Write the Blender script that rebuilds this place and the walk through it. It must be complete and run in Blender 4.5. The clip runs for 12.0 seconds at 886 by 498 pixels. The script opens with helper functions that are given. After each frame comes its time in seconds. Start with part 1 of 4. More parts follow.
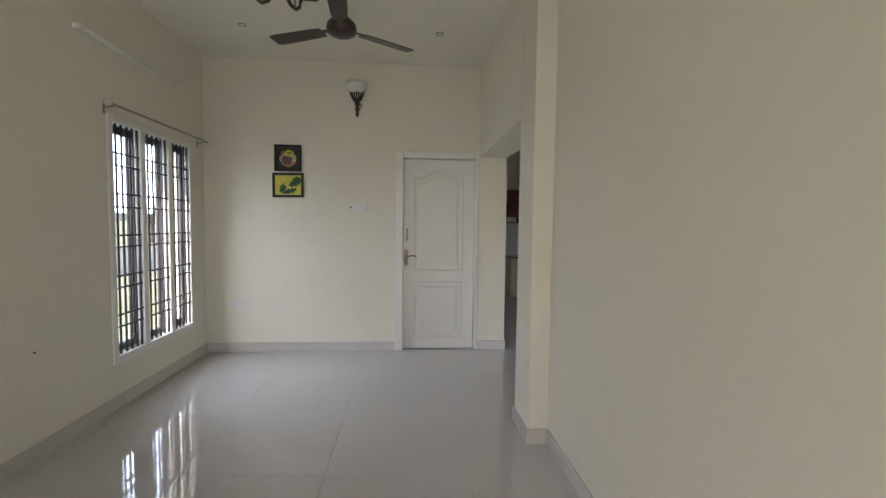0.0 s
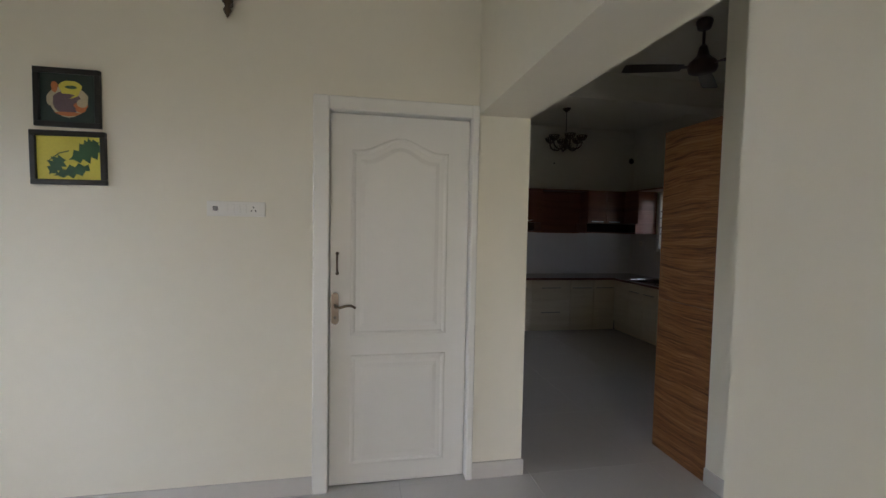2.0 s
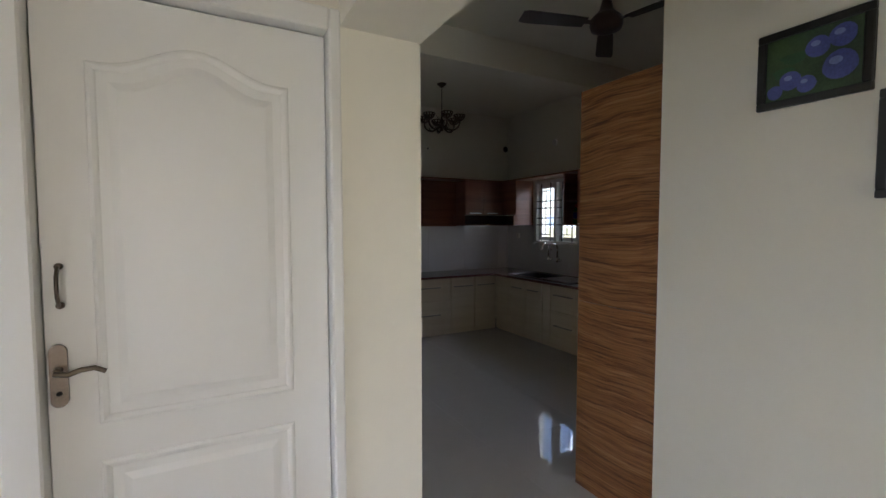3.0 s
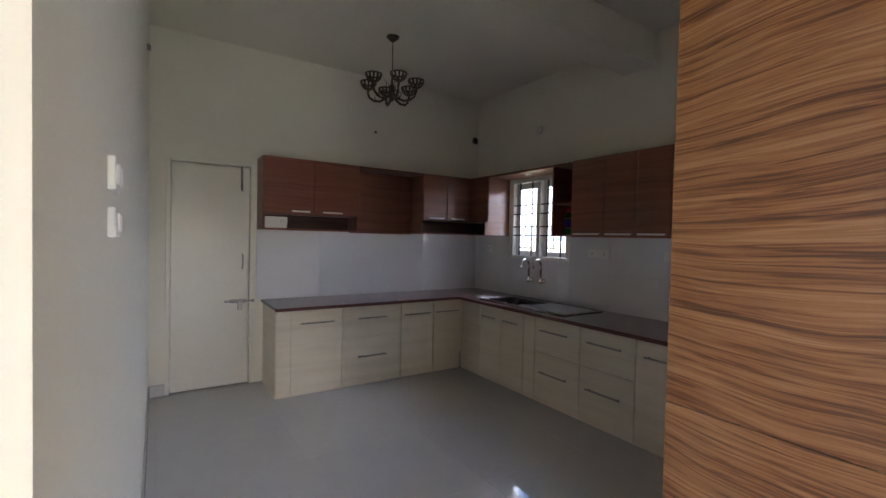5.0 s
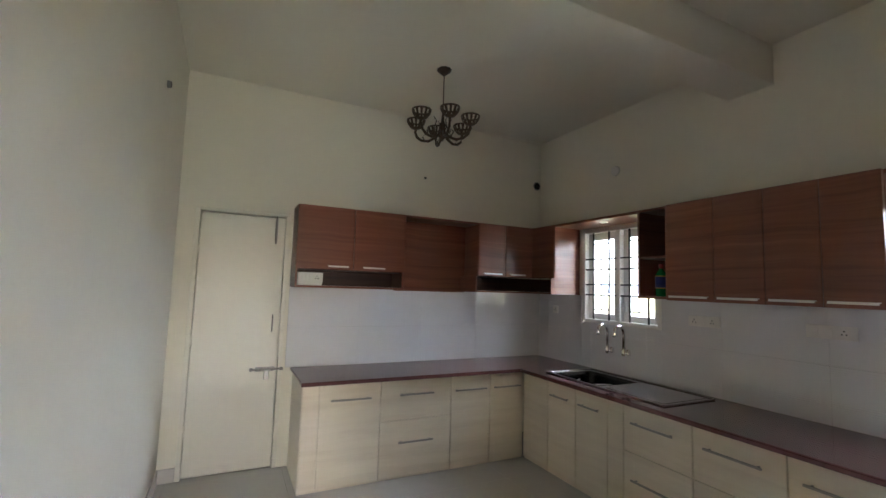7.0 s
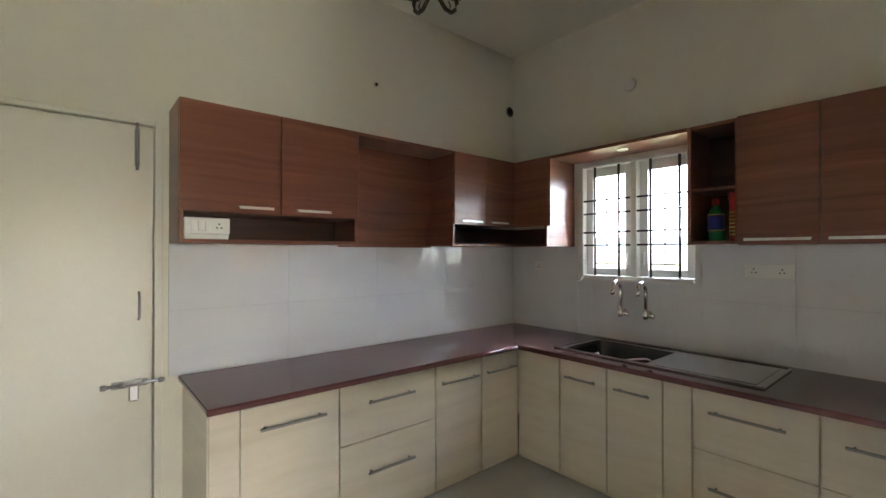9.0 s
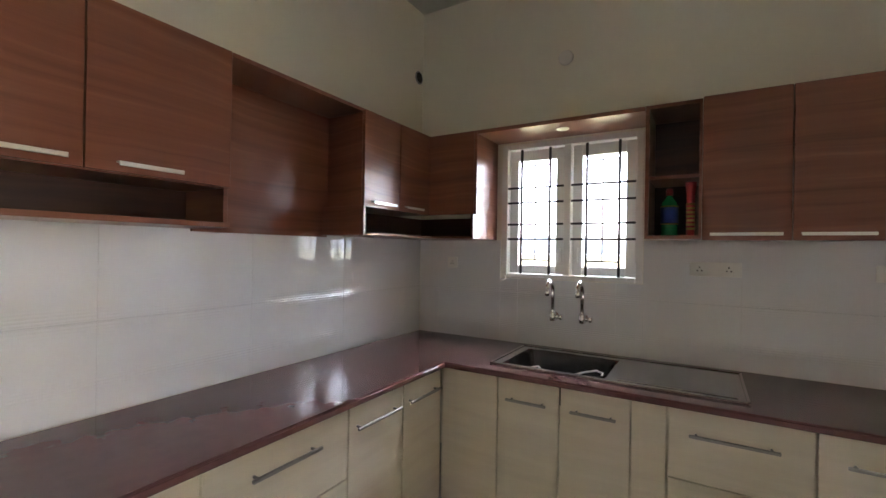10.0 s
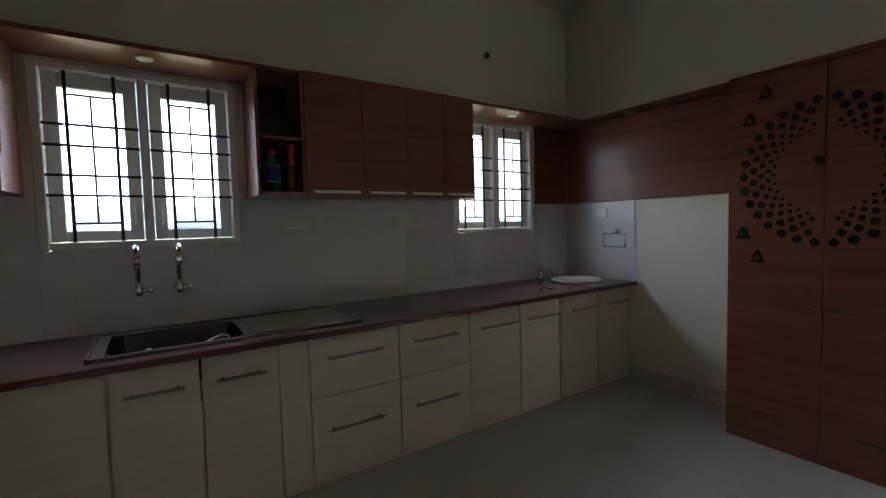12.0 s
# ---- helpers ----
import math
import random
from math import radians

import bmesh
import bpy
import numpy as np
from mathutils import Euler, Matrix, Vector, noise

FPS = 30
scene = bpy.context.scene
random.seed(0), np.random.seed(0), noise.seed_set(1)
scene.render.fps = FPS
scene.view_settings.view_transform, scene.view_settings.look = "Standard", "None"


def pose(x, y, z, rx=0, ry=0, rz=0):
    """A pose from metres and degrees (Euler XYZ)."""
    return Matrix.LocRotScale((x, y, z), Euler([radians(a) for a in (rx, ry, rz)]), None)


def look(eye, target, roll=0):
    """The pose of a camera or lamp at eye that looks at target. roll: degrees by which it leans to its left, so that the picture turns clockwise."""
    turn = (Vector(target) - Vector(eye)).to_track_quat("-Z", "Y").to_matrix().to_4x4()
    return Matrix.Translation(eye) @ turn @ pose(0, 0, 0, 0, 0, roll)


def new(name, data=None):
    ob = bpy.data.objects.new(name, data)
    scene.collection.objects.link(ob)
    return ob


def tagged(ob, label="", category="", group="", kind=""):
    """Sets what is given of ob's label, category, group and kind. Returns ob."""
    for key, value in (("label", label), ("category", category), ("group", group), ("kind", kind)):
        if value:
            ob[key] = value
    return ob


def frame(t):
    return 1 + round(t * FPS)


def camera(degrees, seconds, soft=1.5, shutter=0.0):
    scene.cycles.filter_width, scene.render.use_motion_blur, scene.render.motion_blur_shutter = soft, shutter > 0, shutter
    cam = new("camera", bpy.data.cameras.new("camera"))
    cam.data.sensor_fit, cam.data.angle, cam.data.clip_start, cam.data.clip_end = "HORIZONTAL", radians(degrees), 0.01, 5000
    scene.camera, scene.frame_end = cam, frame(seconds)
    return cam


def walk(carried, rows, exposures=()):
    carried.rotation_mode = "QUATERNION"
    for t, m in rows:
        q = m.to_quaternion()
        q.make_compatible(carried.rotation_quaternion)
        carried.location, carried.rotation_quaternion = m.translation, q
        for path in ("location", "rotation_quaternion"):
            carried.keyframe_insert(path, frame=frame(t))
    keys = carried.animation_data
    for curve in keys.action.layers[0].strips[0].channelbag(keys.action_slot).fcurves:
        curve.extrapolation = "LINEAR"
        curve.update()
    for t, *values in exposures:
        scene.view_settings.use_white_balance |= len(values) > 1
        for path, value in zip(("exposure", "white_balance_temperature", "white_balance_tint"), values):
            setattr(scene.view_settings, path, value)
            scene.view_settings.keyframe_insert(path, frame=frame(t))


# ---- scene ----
cam = camera(90.9, 12.0)
EXPOSURE = [(0, 1.65, 5950, 17), (1.5, 1.35, 6200, 17), (2.5, 1.9, 5850, 17), (3.2, 2.15, 5950, 19), (4.8, 3.3, 5850, 22), (5.5, 3.92, 5750, 19), (7.0, 4.15, 6100, 16), (9.5, 4.5, 6350, 13), (10, 4.5, 6450, 19), (10.5, 4.3, 6550, 19), (11, 3.7, 6400, 18), (11.5, 3.1, 6250, 18), (12, 2.9, 6000, 13)]
PATH = [
    (0, (-0.043, 0.29, 1.407), (0.114, 2.281, 1.294), 0.7),
    (0.5, (-0.037, 0.873, 1.44), (0.113, 2.864, 1.32), 0.8),
    (1, (-0.04, 1.518, 1.454), (0.093, 3.51, 1.336), 0.9),
    (1.5, (0.04, 2.079, 1.502), (0.219, 4.068, 1.394), 1.2),
    (2, (0.057, 2.65, 1.507), (0.435, 4.611, 1.404), 1.1),
    (2.5, (0.187, 3.128, 1.463), (0.856, 5.01, 1.359), 0.1),
    (3, (0.308, 3.567, 1.459), (1.255, 5.325, 1.349), -0.1),
    (3.2, (0.403, 3.696, 1.473), (1.413, 5.419, 1.364), 0.2),
    (4.8, (1.043, 4.693, 1.411), (2.182, 6.336, 1.371), 1.3),
    (5, (1.103, 4.766, 1.413), (2.199, 6.438, 1.361), 1.3),
    (5.5, (1.217, 4.895, 1.416), (2.223, 6.623, 1.385), 1.8),
    (6, (1.3, 5.048, 1.459), (2.204, 6.831, 1.538), 1.9),
    (6.5, (1.355, 5.192, 1.498), (2.223, 6.982, 1.71), 2.0),
    (7, (1.423, 5.323, 1.488), (2.296, 7.114, 1.661), 1.8),
    (7.5, (1.479, 5.511, 1.435), (2.392, 7.29, 1.453), 1.4),
    (7.7, (1.476, 5.617, 1.404), (2.455, 7.361, 1.414), 1.5),
    (9.3, (1.581, 6.848, 1.407), (2.955, 8.302, 1.399), 0.4),
    (9.5, (1.655, 6.98, 1.395), (3.104, 8.358, 1.370), 1.1),
    (10, (1.803, 7.366, 1.379), (3.519, 8.393, 1.384), 0.9),
    (10.5, (1.952, 7.745, 1.359), (3.889, 8.243, 1.374), -0.1),
    (11, (1.967, 7.945, 1.33), (3.964, 7.841, 1.3), -0.5),
    (11.5, (1.87, 7.983, 1.283), (3.759, 7.332, 1.219), -1.1),
    (12, (1.796, 8.087, 1.276), (3.457, 6.979, 1.163), -1.5),
]
walk(cam, [(t, look(eye, target, roll)) for t, eye, target, roll in PATH],
     EXPOSURE)

# ---- sky, sun, exposure ----
world = bpy.data.worlds.new("world")
scene.world = world
world.use_nodes = True
wn = world.node_tree
sky = wn.nodes.new("ShaderNodeTexSky")
sky.sky_type, sky.sun_disc = "NISHITA", False
SUN_ELEV, SUN_ROT = 42.0, 200.0
sky.sun_elevation, sky.sun_rotation = radians(SUN_ELEV), radians(SUN_ROT)
sky.air_density, sky.dust_density = 1.0, 2.5
wn.links.new(sky.outputs["Color"], wn.nodes["Background"].inputs["Color"])
wn.nodes["Background"].inputs["Strength"].default_value = 0.15
sun_data = bpy.data.lights.new("sun", "SUN")
sun_data.energy, sun_data.angle, sun_data.color = 4.0, radians(0.6), (1.0, 0.95, 0.87)
sun = new("sun", sun_data)
sd = Vector((math.sin(radians(SUN_ROT)) * math.cos(radians(SUN_ELEV)), math.cos(radians(SUN_ROT)) * math.cos(radians(SUN_ELEV)), math.sin(radians(SUN_ELEV))))
sun.matrix_world = look(sd * 40, (0, 0, 0))


def sky_lamp(name, at, target, w, h, power, colour=(1.0, 0.98, 0.95)):
    """An area lamp added at an opening, on top of the sky's own light."""
    d = bpy.data.lights.new(name, "AREA")
    d.shape, d.size, d.size_y, d.energy, d.color = "RECTANGLE", w, h, power, colour
    o = new(name, d)
    o.matrix_world = look(at, target)
    return o


sky_lamp("sky_lamp_east", (9.5, 6.9, 6.5), (2.4, 6.9, 2.75), 13, 10.7, 640, (0.80, 0.91, 1.0))
sky_lamp("sky_lamp_west", (-6.3, 4.6, 5.0), (0.5, 4.6, 2.6), 18, 7.2, 1050, (0.84, 0.93, 1.0))
# Added fill light behind the start of the walk, from a made-up opening.
sky_lamp("south_fill_lamp", (-0.7, -2.7, 1.15), (-0.7, 0, 1.15), 1.7, 2.2, 3, (0.95, 0.97, 1.0))
# Added fill lamp out of view, to brighten the passage and kitchen.
sky_lamp("passage_fill_lamp", (1.57, 1.1, 1.06), (1.57, 4, 1.06), 0.9, 2.0, 0.45, (0.95, 0.97, 1.0))


# ---- materials ----
def mat(name, colour, rough=0.5, metal=0.0, spec=0.5, var=0.06, scale=6.0, bump=0.0, bscale=120.0, coat=0.0, tint=None):
    """A surface with soft blotches, fine grain and relief."""
    m = bpy.data.materials.new(name)
    m.use_nodes = True
    nt = m.node_tree
    b = nt.nodes["Principled BSDF"]
    b.inputs["Roughness"].default_value = rough
    b.inputs["Metallic"].default_value = metal
    b.inputs["Specular IOR Level"].default_value = spec
    b.inputs["Coat Weight"].default_value = coat
    b.inputs["Coat Roughness"].default_value = 0.05
    co = nt.nodes.new("ShaderNodeTexCoord")
    big = nt.nodes.new("ShaderNodeTexNoise")
    big.inputs["Scale"].default_value, big.inputs["Detail"].default_value = scale * 0.2, 5.0
    nt.links.new(co.outputs["Object"], big.inputs["Vector"])
    fine = nt.nodes.new("ShaderNodeTexNoise")
    fine.inputs["Scale"].default_value, fine.inputs["Detail"].default_value = scale * 5, 4.0
    nt.links.new(co.outputs["Object"], fine.inputs["Vector"])
    mix = nt.nodes.new("ShaderNodeMath")
    mix.operation = "ADD"
    nt.links.new(big.outputs["Fac"], mix.inputs[0])
    half = nt.nodes.new("ShaderNodeMath")
    half.operation = "MULTIPLY"
    half.inputs[1].default_value = 0.4
    nt.links.new(fine.outputs["Fac"], half.inputs[0])
    nt.links.new(half.outputs[0], mix.inputs[1])
    ramp = nt.nodes.new("ShaderNodeValToRGB")
    c2 = tint or tuple(min(1, c * (1 + var)) for c in colour)
    ramp.color_ramp.elements[0].position, ramp.color_ramp.elements[1].position = 0.45, 0.95
    ramp.color_ramp.elements[0].color = (*[c * (1 - var) for c in colour], 1)
    ramp.color_ramp.elements[1].color = (*c2, 1)
    nt.links.new(mix.outputs[0], ramp.inputs["Fac"])
    nt.links.new(ramp.outputs["Color"], b.inputs["Base Color"])
    if rough > 0.02:
        rr = nt.nodes.new("ShaderNodeMapRange")
        rr.inputs["To Min"].default_value, rr.inputs["To Max"].default_value = rough * 0.92, min(1, rough * 1.08)
        nt.links.new(big.outputs["Fac"], rr.inputs["Value"])
        nt.links.new(rr.outputs["Result"], b.inputs["Roughness"])
    if bump:
        bn = nt.nodes.new("ShaderNodeTexNoise")
        bn.inputs["Scale"].default_value, bn.inputs["Detail"].default_value = bscale, 3.0
        nt.links.new(co.outputs["Object"], bn.inputs["Vector"])
        bp = nt.nodes.new("ShaderNodeBump")
        bp.inputs["Strength"].default_value, bp.inputs["Distance"].default_value = bump, 0.004
        nt.links.new(bn.outputs["Fac"], bp.inputs["Height"])
        nt.links.new(bp.outputs["Normal"], b.inputs["Normal"])
    return m


def wood(name, stops, grain=(1.1, 1.1, 26.0), rough=0.35, warp=0.35, detail=6.0, contrast=(0.35, 0.68), bands=0.0):
    """A laminate whose grain runs level (or upright, by the grain scale)."""
    m = bpy.data.materials.new(name)
    m.use_nodes = True
    nt = m.node_tree
    b = nt.nodes["Principled BSDF"]
    co = nt.nodes.new("ShaderNodeTexCoord")
    low = nt.nodes.new("ShaderNodeTexNoise")
    low.inputs["Scale"].default_value = 1.7
    nt.links.new(co.outputs["Object"], low.inputs["Vector"])
    add = nt.nodes.new("ShaderNodeVectorMath")
    add.operation = "MULTIPLY_ADD"
    nt.links.new(low.outputs["Color"], add.inputs[0])
    add.inputs[1].default_value = (warp * 0.2, warp * 0.2, warp * 0.12)
    nt.links.new(co.outputs["Object"], add.inputs[2])
    mp = nt.nodes.new("ShaderNodeMapping")
    mp.inputs["Scale"].default_value = grain
    nt.links.new(add.outputs["Vector"], mp.inputs["Vector"])
    n1 = nt.nodes.new("ShaderNodeTexNoise")
    n1.inputs["Scale"].default_value, n1.inputs["Detail"].default_value, n1.inputs["Roughness"].default_value = 1.0, detail, 0.6
    n1.inputs["Distortion"].default_value = warp
    nt.links.new(mp.outputs["Vector"], n1.inputs["Vector"])
    fac = n1.outputs["Fac"]
    if bands:
        n2 = nt.nodes.new("ShaderNodeTexNoise")
        n2.inputs["Scale"].default_value, n2.inputs["Detail"].default_value = bands, 2.0
        nt.links.new(mp.outputs["Vector"], n2.inputs["Vector"])
        mx = nt.nodes.new("ShaderNodeMath")
        mx.operation = "MULTIPLY_ADD"
        mx.inputs[1].default_value = 0.5
        nt.links.new(n2.outputs["Fac"], mx.inputs[0])
        sub = nt.nodes.new("ShaderNodeMath")
        sub.operation = "SUBTRACT"
        sub.inputs[1].default_value = 0.25
        nt.links.new(n1.outputs["Fac"], sub.inputs[0])
        nt.links.new(sub.outputs[0], mx.inputs[2])
        fac = mx.outputs[0]
    ramp = nt.nodes.new("ShaderNodeValToRGB")
    els = ramp.color_ramp.elements
    els[0].position, els[1].position = contrast
    els[0].color, els[1].color = (*stops[0], 1), (*stops[-1], 1)
    for i, c in enumerate(stops[1:-1], 1):
        e = els.new(contrast[0] + (contrast[1] - contrast[0]) * i / (len(stops) - 1))
        e.color = (*c, 1)
    nt.links.new(fac, ramp.inputs["Fac"])
    nt.links.new(ramp.outputs["Color"], b.inputs["Base Color"])
    b.inputs["Roughness"].default_value = rough
    bp = nt.nodes.new("ShaderNodeBump")
    bp.inputs["Strength"].default_value, bp.inputs["Distance"].default_value = 0.12, 0.001
    nt.links.new(fac, bp.inputs["Height"])
    nt.links.new(bp.outputs["Normal"], b.inputs["Normal"])
    return m


PAINT = mat("cream_wall_paint", (0.78, 0.737, 0.622), 0.6, spec=0.35, var=0.025, scale=3, bump=0.05, bscale=60)
CEIL = mat("ceiling_paint", (0.79, 0.75, 0.64), 0.8, spec=0.2, var=0.02, scale=3)
WHITE = mat("white_enamel", (0.79, 0.77, 0.72), 0.32, var=0.02, scale=4, bump=0.03, bscale=40)
DOORCREAM = mat("cream_enamel", (0.76, 0.725, 0.625), 0.3, var=0.03, scale=4, bump=0.03, bscale=40)
FLOOR = mat("polished_tile", (0.54, 0.52, 0.495), 0.035, spec=0.5, var=0.03, scale=2.5, coat=0.6)
GROUT = mat("grout", (0.5, 0.48, 0.44), 0.9, var=0.1)
SKIRT = mat("skirting_tile", (0.60, 0.565, 0.52), 0.22, var=0.05, scale=4)
TILE = mat("white_glazed_tile", (0.74, 0.73, 0.73), 0.03, var=0.02, scale=2, coat=0.3)


def ribbed(m, bands, pitch, depth):
    """Fine level ribs pressed into a glaze between heights, softly fading out."""
    nt = m.node_tree
    geo, sep = nt.nodes.new("ShaderNodeNewGeometry"), nt.nodes.new("ShaderNodeSeparateXYZ")
    nt.links.new(geo.outputs["Position"], sep.inputs[0])

    def calc(op, a, b=0.0):
        n = nt.nodes.new("ShaderNodeMath")
        n.operation = op
        for k, v in enumerate((a, b)):
            if isinstance(v, float):
                n.inputs[k].default_value = v
            else:
                nt.links.new(v, n.inputs[k])
        return n.outputs[0]
    z = sep.outputs["Z"]
    mask = None
    for mid, half in bands:
        off = calc("DIVIDE", calc("ABSOLUTE", calc("SUBTRACT", z, mid)), half)
        one = calc("MAXIMUM", calc("SUBTRACT", 1.0, off), 0.0)
        mask = one if mask is None else calc("ADD", mask, one)
    wave = calc("SINE", calc("MULTIPLY", z, 2 * math.pi / pitch))
    bp = nt.nodes.new("ShaderNodeBump")
    bp.inputs["Strength"].default_value, bp.inputs["Distance"].default_value = 1.0, depth
    nt.links.new(calc("MULTIPLY", wave, mask), bp.inputs["Height"])
    b = nt.nodes["Principled BSDF"]
    nt.links.new(bp.outputs["Normal"], b.inputs["Normal"])
    nt.links.new(bp.outputs["Normal"], b.inputs["Coat Normal"])


ribbed(TILE, ((1.115, 0.06), (0.90, 0.04)), 0.012, 0.0006)
WALNUT = wood("walnut_laminate", [(0.135, 0.044, 0.025), (0.19, 0.066, 0.038), (0.215, 0.08, 0.046), (0.27, 0.108, 0.064)], grain=(0.9, 0.9, 34.0), rough=0.28, warp=0.7, bands=0.3, contrast=(0.26, 0.76))
# Walnut darkened in its colour to imitate shade at the back of recesses.
WALNUTSHADE = wood("walnut_recess_shade", [(0.045, 0.018, 0.012), (0.09, 0.036, 0.022)], grain=(1.0, 1.0, 22.0), rough=0.4)
ZEBRA = wood("zebrano_laminate", [(0.09, 0.033, 0.013), (0.16, 0.062, 0.022), (0.26, 0.112, 0.041), (0.31, 0.142, 0.053), (0.38, 0.20, 0.088)], grain=(4.0, 4.0, 140.0), rough=0.3, warp=0.9, detail=4.0, contrast=(0.30, 0.68), bands=0.28)
IVORY = wood("ivory_laminate", [(0.66, 0.575, 0.45), (0.72, 0.64, 0.51), (0.76, 0.68, 0.55)], grain=(1.2, 1.2, 14.0), rough=0.35, contrast=(0.3, 0.7))
GRANITE = mat("maroon_granite", (0.125, 0.055, 0.052), 0.025, var=0.07, scale=90)
STEEL = mat("brushed_steel", (0.40, 0.385, 0.37), 0.2, metal=1.0, var=0.08, scale=20)
# Sink bowl steel, darkened in its colour for the dark it reflects.
SHADESTEEL = mat("steel_dark_reflection", (0.075, 0.07, 0.068), 0.22, metal=0.9, var=0.2, scale=10)
CHROME = mat("chrome", (0.8, 0.8, 0.8), 0.06, metal=1.0, var=0.03)
DULL = mat("dull_steel", (0.33, 0.31, 0.29), 0.38, metal=1.0, var=0.1, scale=20)
SATIN = mat("satin_aluminium", (0.78, 0.76, 0.72), 0.35, metal=0.8, var=0.05)
BRASS = mat("antique_brass", (0.14, 0.11, 0.08), 0.33, metal=1.0, var=0.25, scale=30)
BRONZE = mat("dark_bronze", (0.085, 0.06, 0.04), 0.42, metal=0.7, var=0.5, scale=40)
IRON = mat("black_iron", (0.022, 0.018, 0.018), 0.5, var=0.3, scale=20)
FANBROWN = mat("dark_brown_fan_enamel", (0.045, 0.022, 0.017), 0.28, var=0.2)
# Sash enamel with its backlit shade put into the colour.
BACKLITSASH = mat("backlit_sash_shade", (0.07, 0.055, 0.05), 0.4, var=0.1)
BLACK = mat("black_frame", (0.012, 0.011, 0.010), 0.35, var=0.2)
# Near-black for solid pieces that stand in for the shade inside holes.
HOLESHADE = mat("hole_shade", (0.012, 0.010, 0.008), 0.9, var=0.2)
PLASTIC = mat("white_plastic", (0.78, 0.76, 0.71), 0.5, var=0.02)
GREYPL = mat("grey_plastic", (0.25, 0.24, 0.23), 0.4, var=0.05)
PORC = mat("porcelain", (0.78, 0.75, 0.70), 0.1, var=0.02)
CANVASDK = mat("dark_green_canvas", (0.018, 0.035, 0.028), 0.5, var=0.4, scale=30)
YEL = mat("yellow_print", (0.62, 0.55, 0.07), 0.5, var=0.15, scale=20)
LEAFG = mat("leaf_green_print", (0.025, 0.085, 0.03), 0.5, var=0.4, scale=30)
ORG = mat("orange_print", (0.5, 0.16, 0.05), 0.5, var=0.3, scale=30)
MAUVE = mat("mauve_print", (0.13, 0.085, 0.10), 0.5, var=0.3, scale=30)
BEIGEP = mat("beige_print", (0.48, 0.42, 0.28), 0.5, var=0.3, scale=30)
BERRY = mat("berry_blue_print", (0.07, 0.085, 0.30), 0.5, var=0.45, scale=25)
BERRYLT = mat("berry_bloom_print", (0.20, 0.24, 0.52), 0.5, var=0.3, scale=25)
BERRYDK = mat("berry_green_print", (0.03, 0.06, 0.02), 0.5, var=0.6, scale=25)
REDP = mat("red_print", (0.45, 0.03, 0.03), 0.35, var=0.2, scale=30)
BLUEL = mat("blue_label", (0.02, 0.04, 0.25), 0.3, var=0.2, scale=30)
GREENB = mat("green_plastic", (0.01, 0.16, 0.06), 0.2, var=0.2)
GOLD = mat("gold_print", (0.5, 0.35, 0.08), 0.35, var=0.2)
GRASS = mat("grass", (0.17, 0.21, 0.075), 0.9, var=0.35, scale=0.8, tint=(0.34, 0.31, 0.19))
HILLS = mat("far_hills", (0.15, 0.20, 0.25), 1.0, var=0.3, scale=0.05)
WATER = mat("far_water", (0.45, 0.52, 0.55), 0.6, var=0.1, scale=0.05)
FOLIAGE = mat("foliage", (0.055, 0.095, 0.03), 0.8, var=0.6, scale=3)
BARK = mat("bark", (0.12, 0.085, 0.06), 0.9, var=0.4, scale=8)
EXTWALL = mat("outside_plaster", (0.62, 0.57, 0.47), 0.9, var=0.1)

GLASS = bpy.data.materials.new("clear_glass")
GLASS.use_nodes = True
_g = GLASS.node_tree.nodes["Principled BSDF"]
_g.inputs["Base Color"].default_value = (1, 1, 1, 1)
_g.inputs["Transmission Weight"].default_value = 1.0
_g.inputs["Roughness"].default_value = 0.0
_g.inputs["IOR"].default_value = 1.45
FROST = mat("frosted_glass_shade", (0.75, 0.73, 0.66), 0.45, var=0.04)


# ---- mesh helpers ----
def box(bm, x0, x1, y0, y1, z0, z1, bevel=0.0, seg=1):
    m = Matrix.Translation(((x0 + x1) / 2, (y0 + y1) / 2, (z0 + z1) / 2)) @ Matrix.Diagonal((abs(x1 - x0), abs(y1 - y0), abs(z1 - z0), 1))
    r = bmesh.ops.create_cube(bm, size=1.0, matrix=m)
    if bevel:
        edges = list({e for v in r["verts"] for e in v.link_edges})
        bmesh.ops.bevel(bm, geom=edges, offset=bevel, segments=seg, affect="EDGES", profile=0.5)
    return bm


def cube(x0, x1, y0, y1, z0, z1, bevel=0.0, seg=1):
    return box(bmesh.new(), x0, x1, y0, y1, z0, z1, bevel, seg)


def lathe(bm, profile, at=(0, 0, 0), segs=20, turn=None, flute=0.0, nf=10):
    """Turns a profile of (radius, height) round an upright axis."""
    rings = []
    for r, z in profile:
        ring = []
        for i in range(segs):
            a = 2 * math.pi * i / segs
            rr = r * (1 + flute * math.cos(nf * a)) if flute else r
            v = Vector((rr * math.cos(a), rr * math.sin(a), z))
            if turn is not None:
                v = turn @ v
            ring.append(bm.verts.new(v + Vector(at)))
        rings.append(ring)
    for a, b in zip(rings, rings[1:]):
        for i in range(segs):
            f = bm.faces.new((a[i], a[(i + 1) % segs], b[(i + 1) % segs], b[i]))
            f.smooth = True
    for ring, flip in ((rings[0], True), (rings[-1], False)):
        try:
            bm.faces.new(ring[::-1] if flip else ring)
        except ValueError:
            pass
    return bm


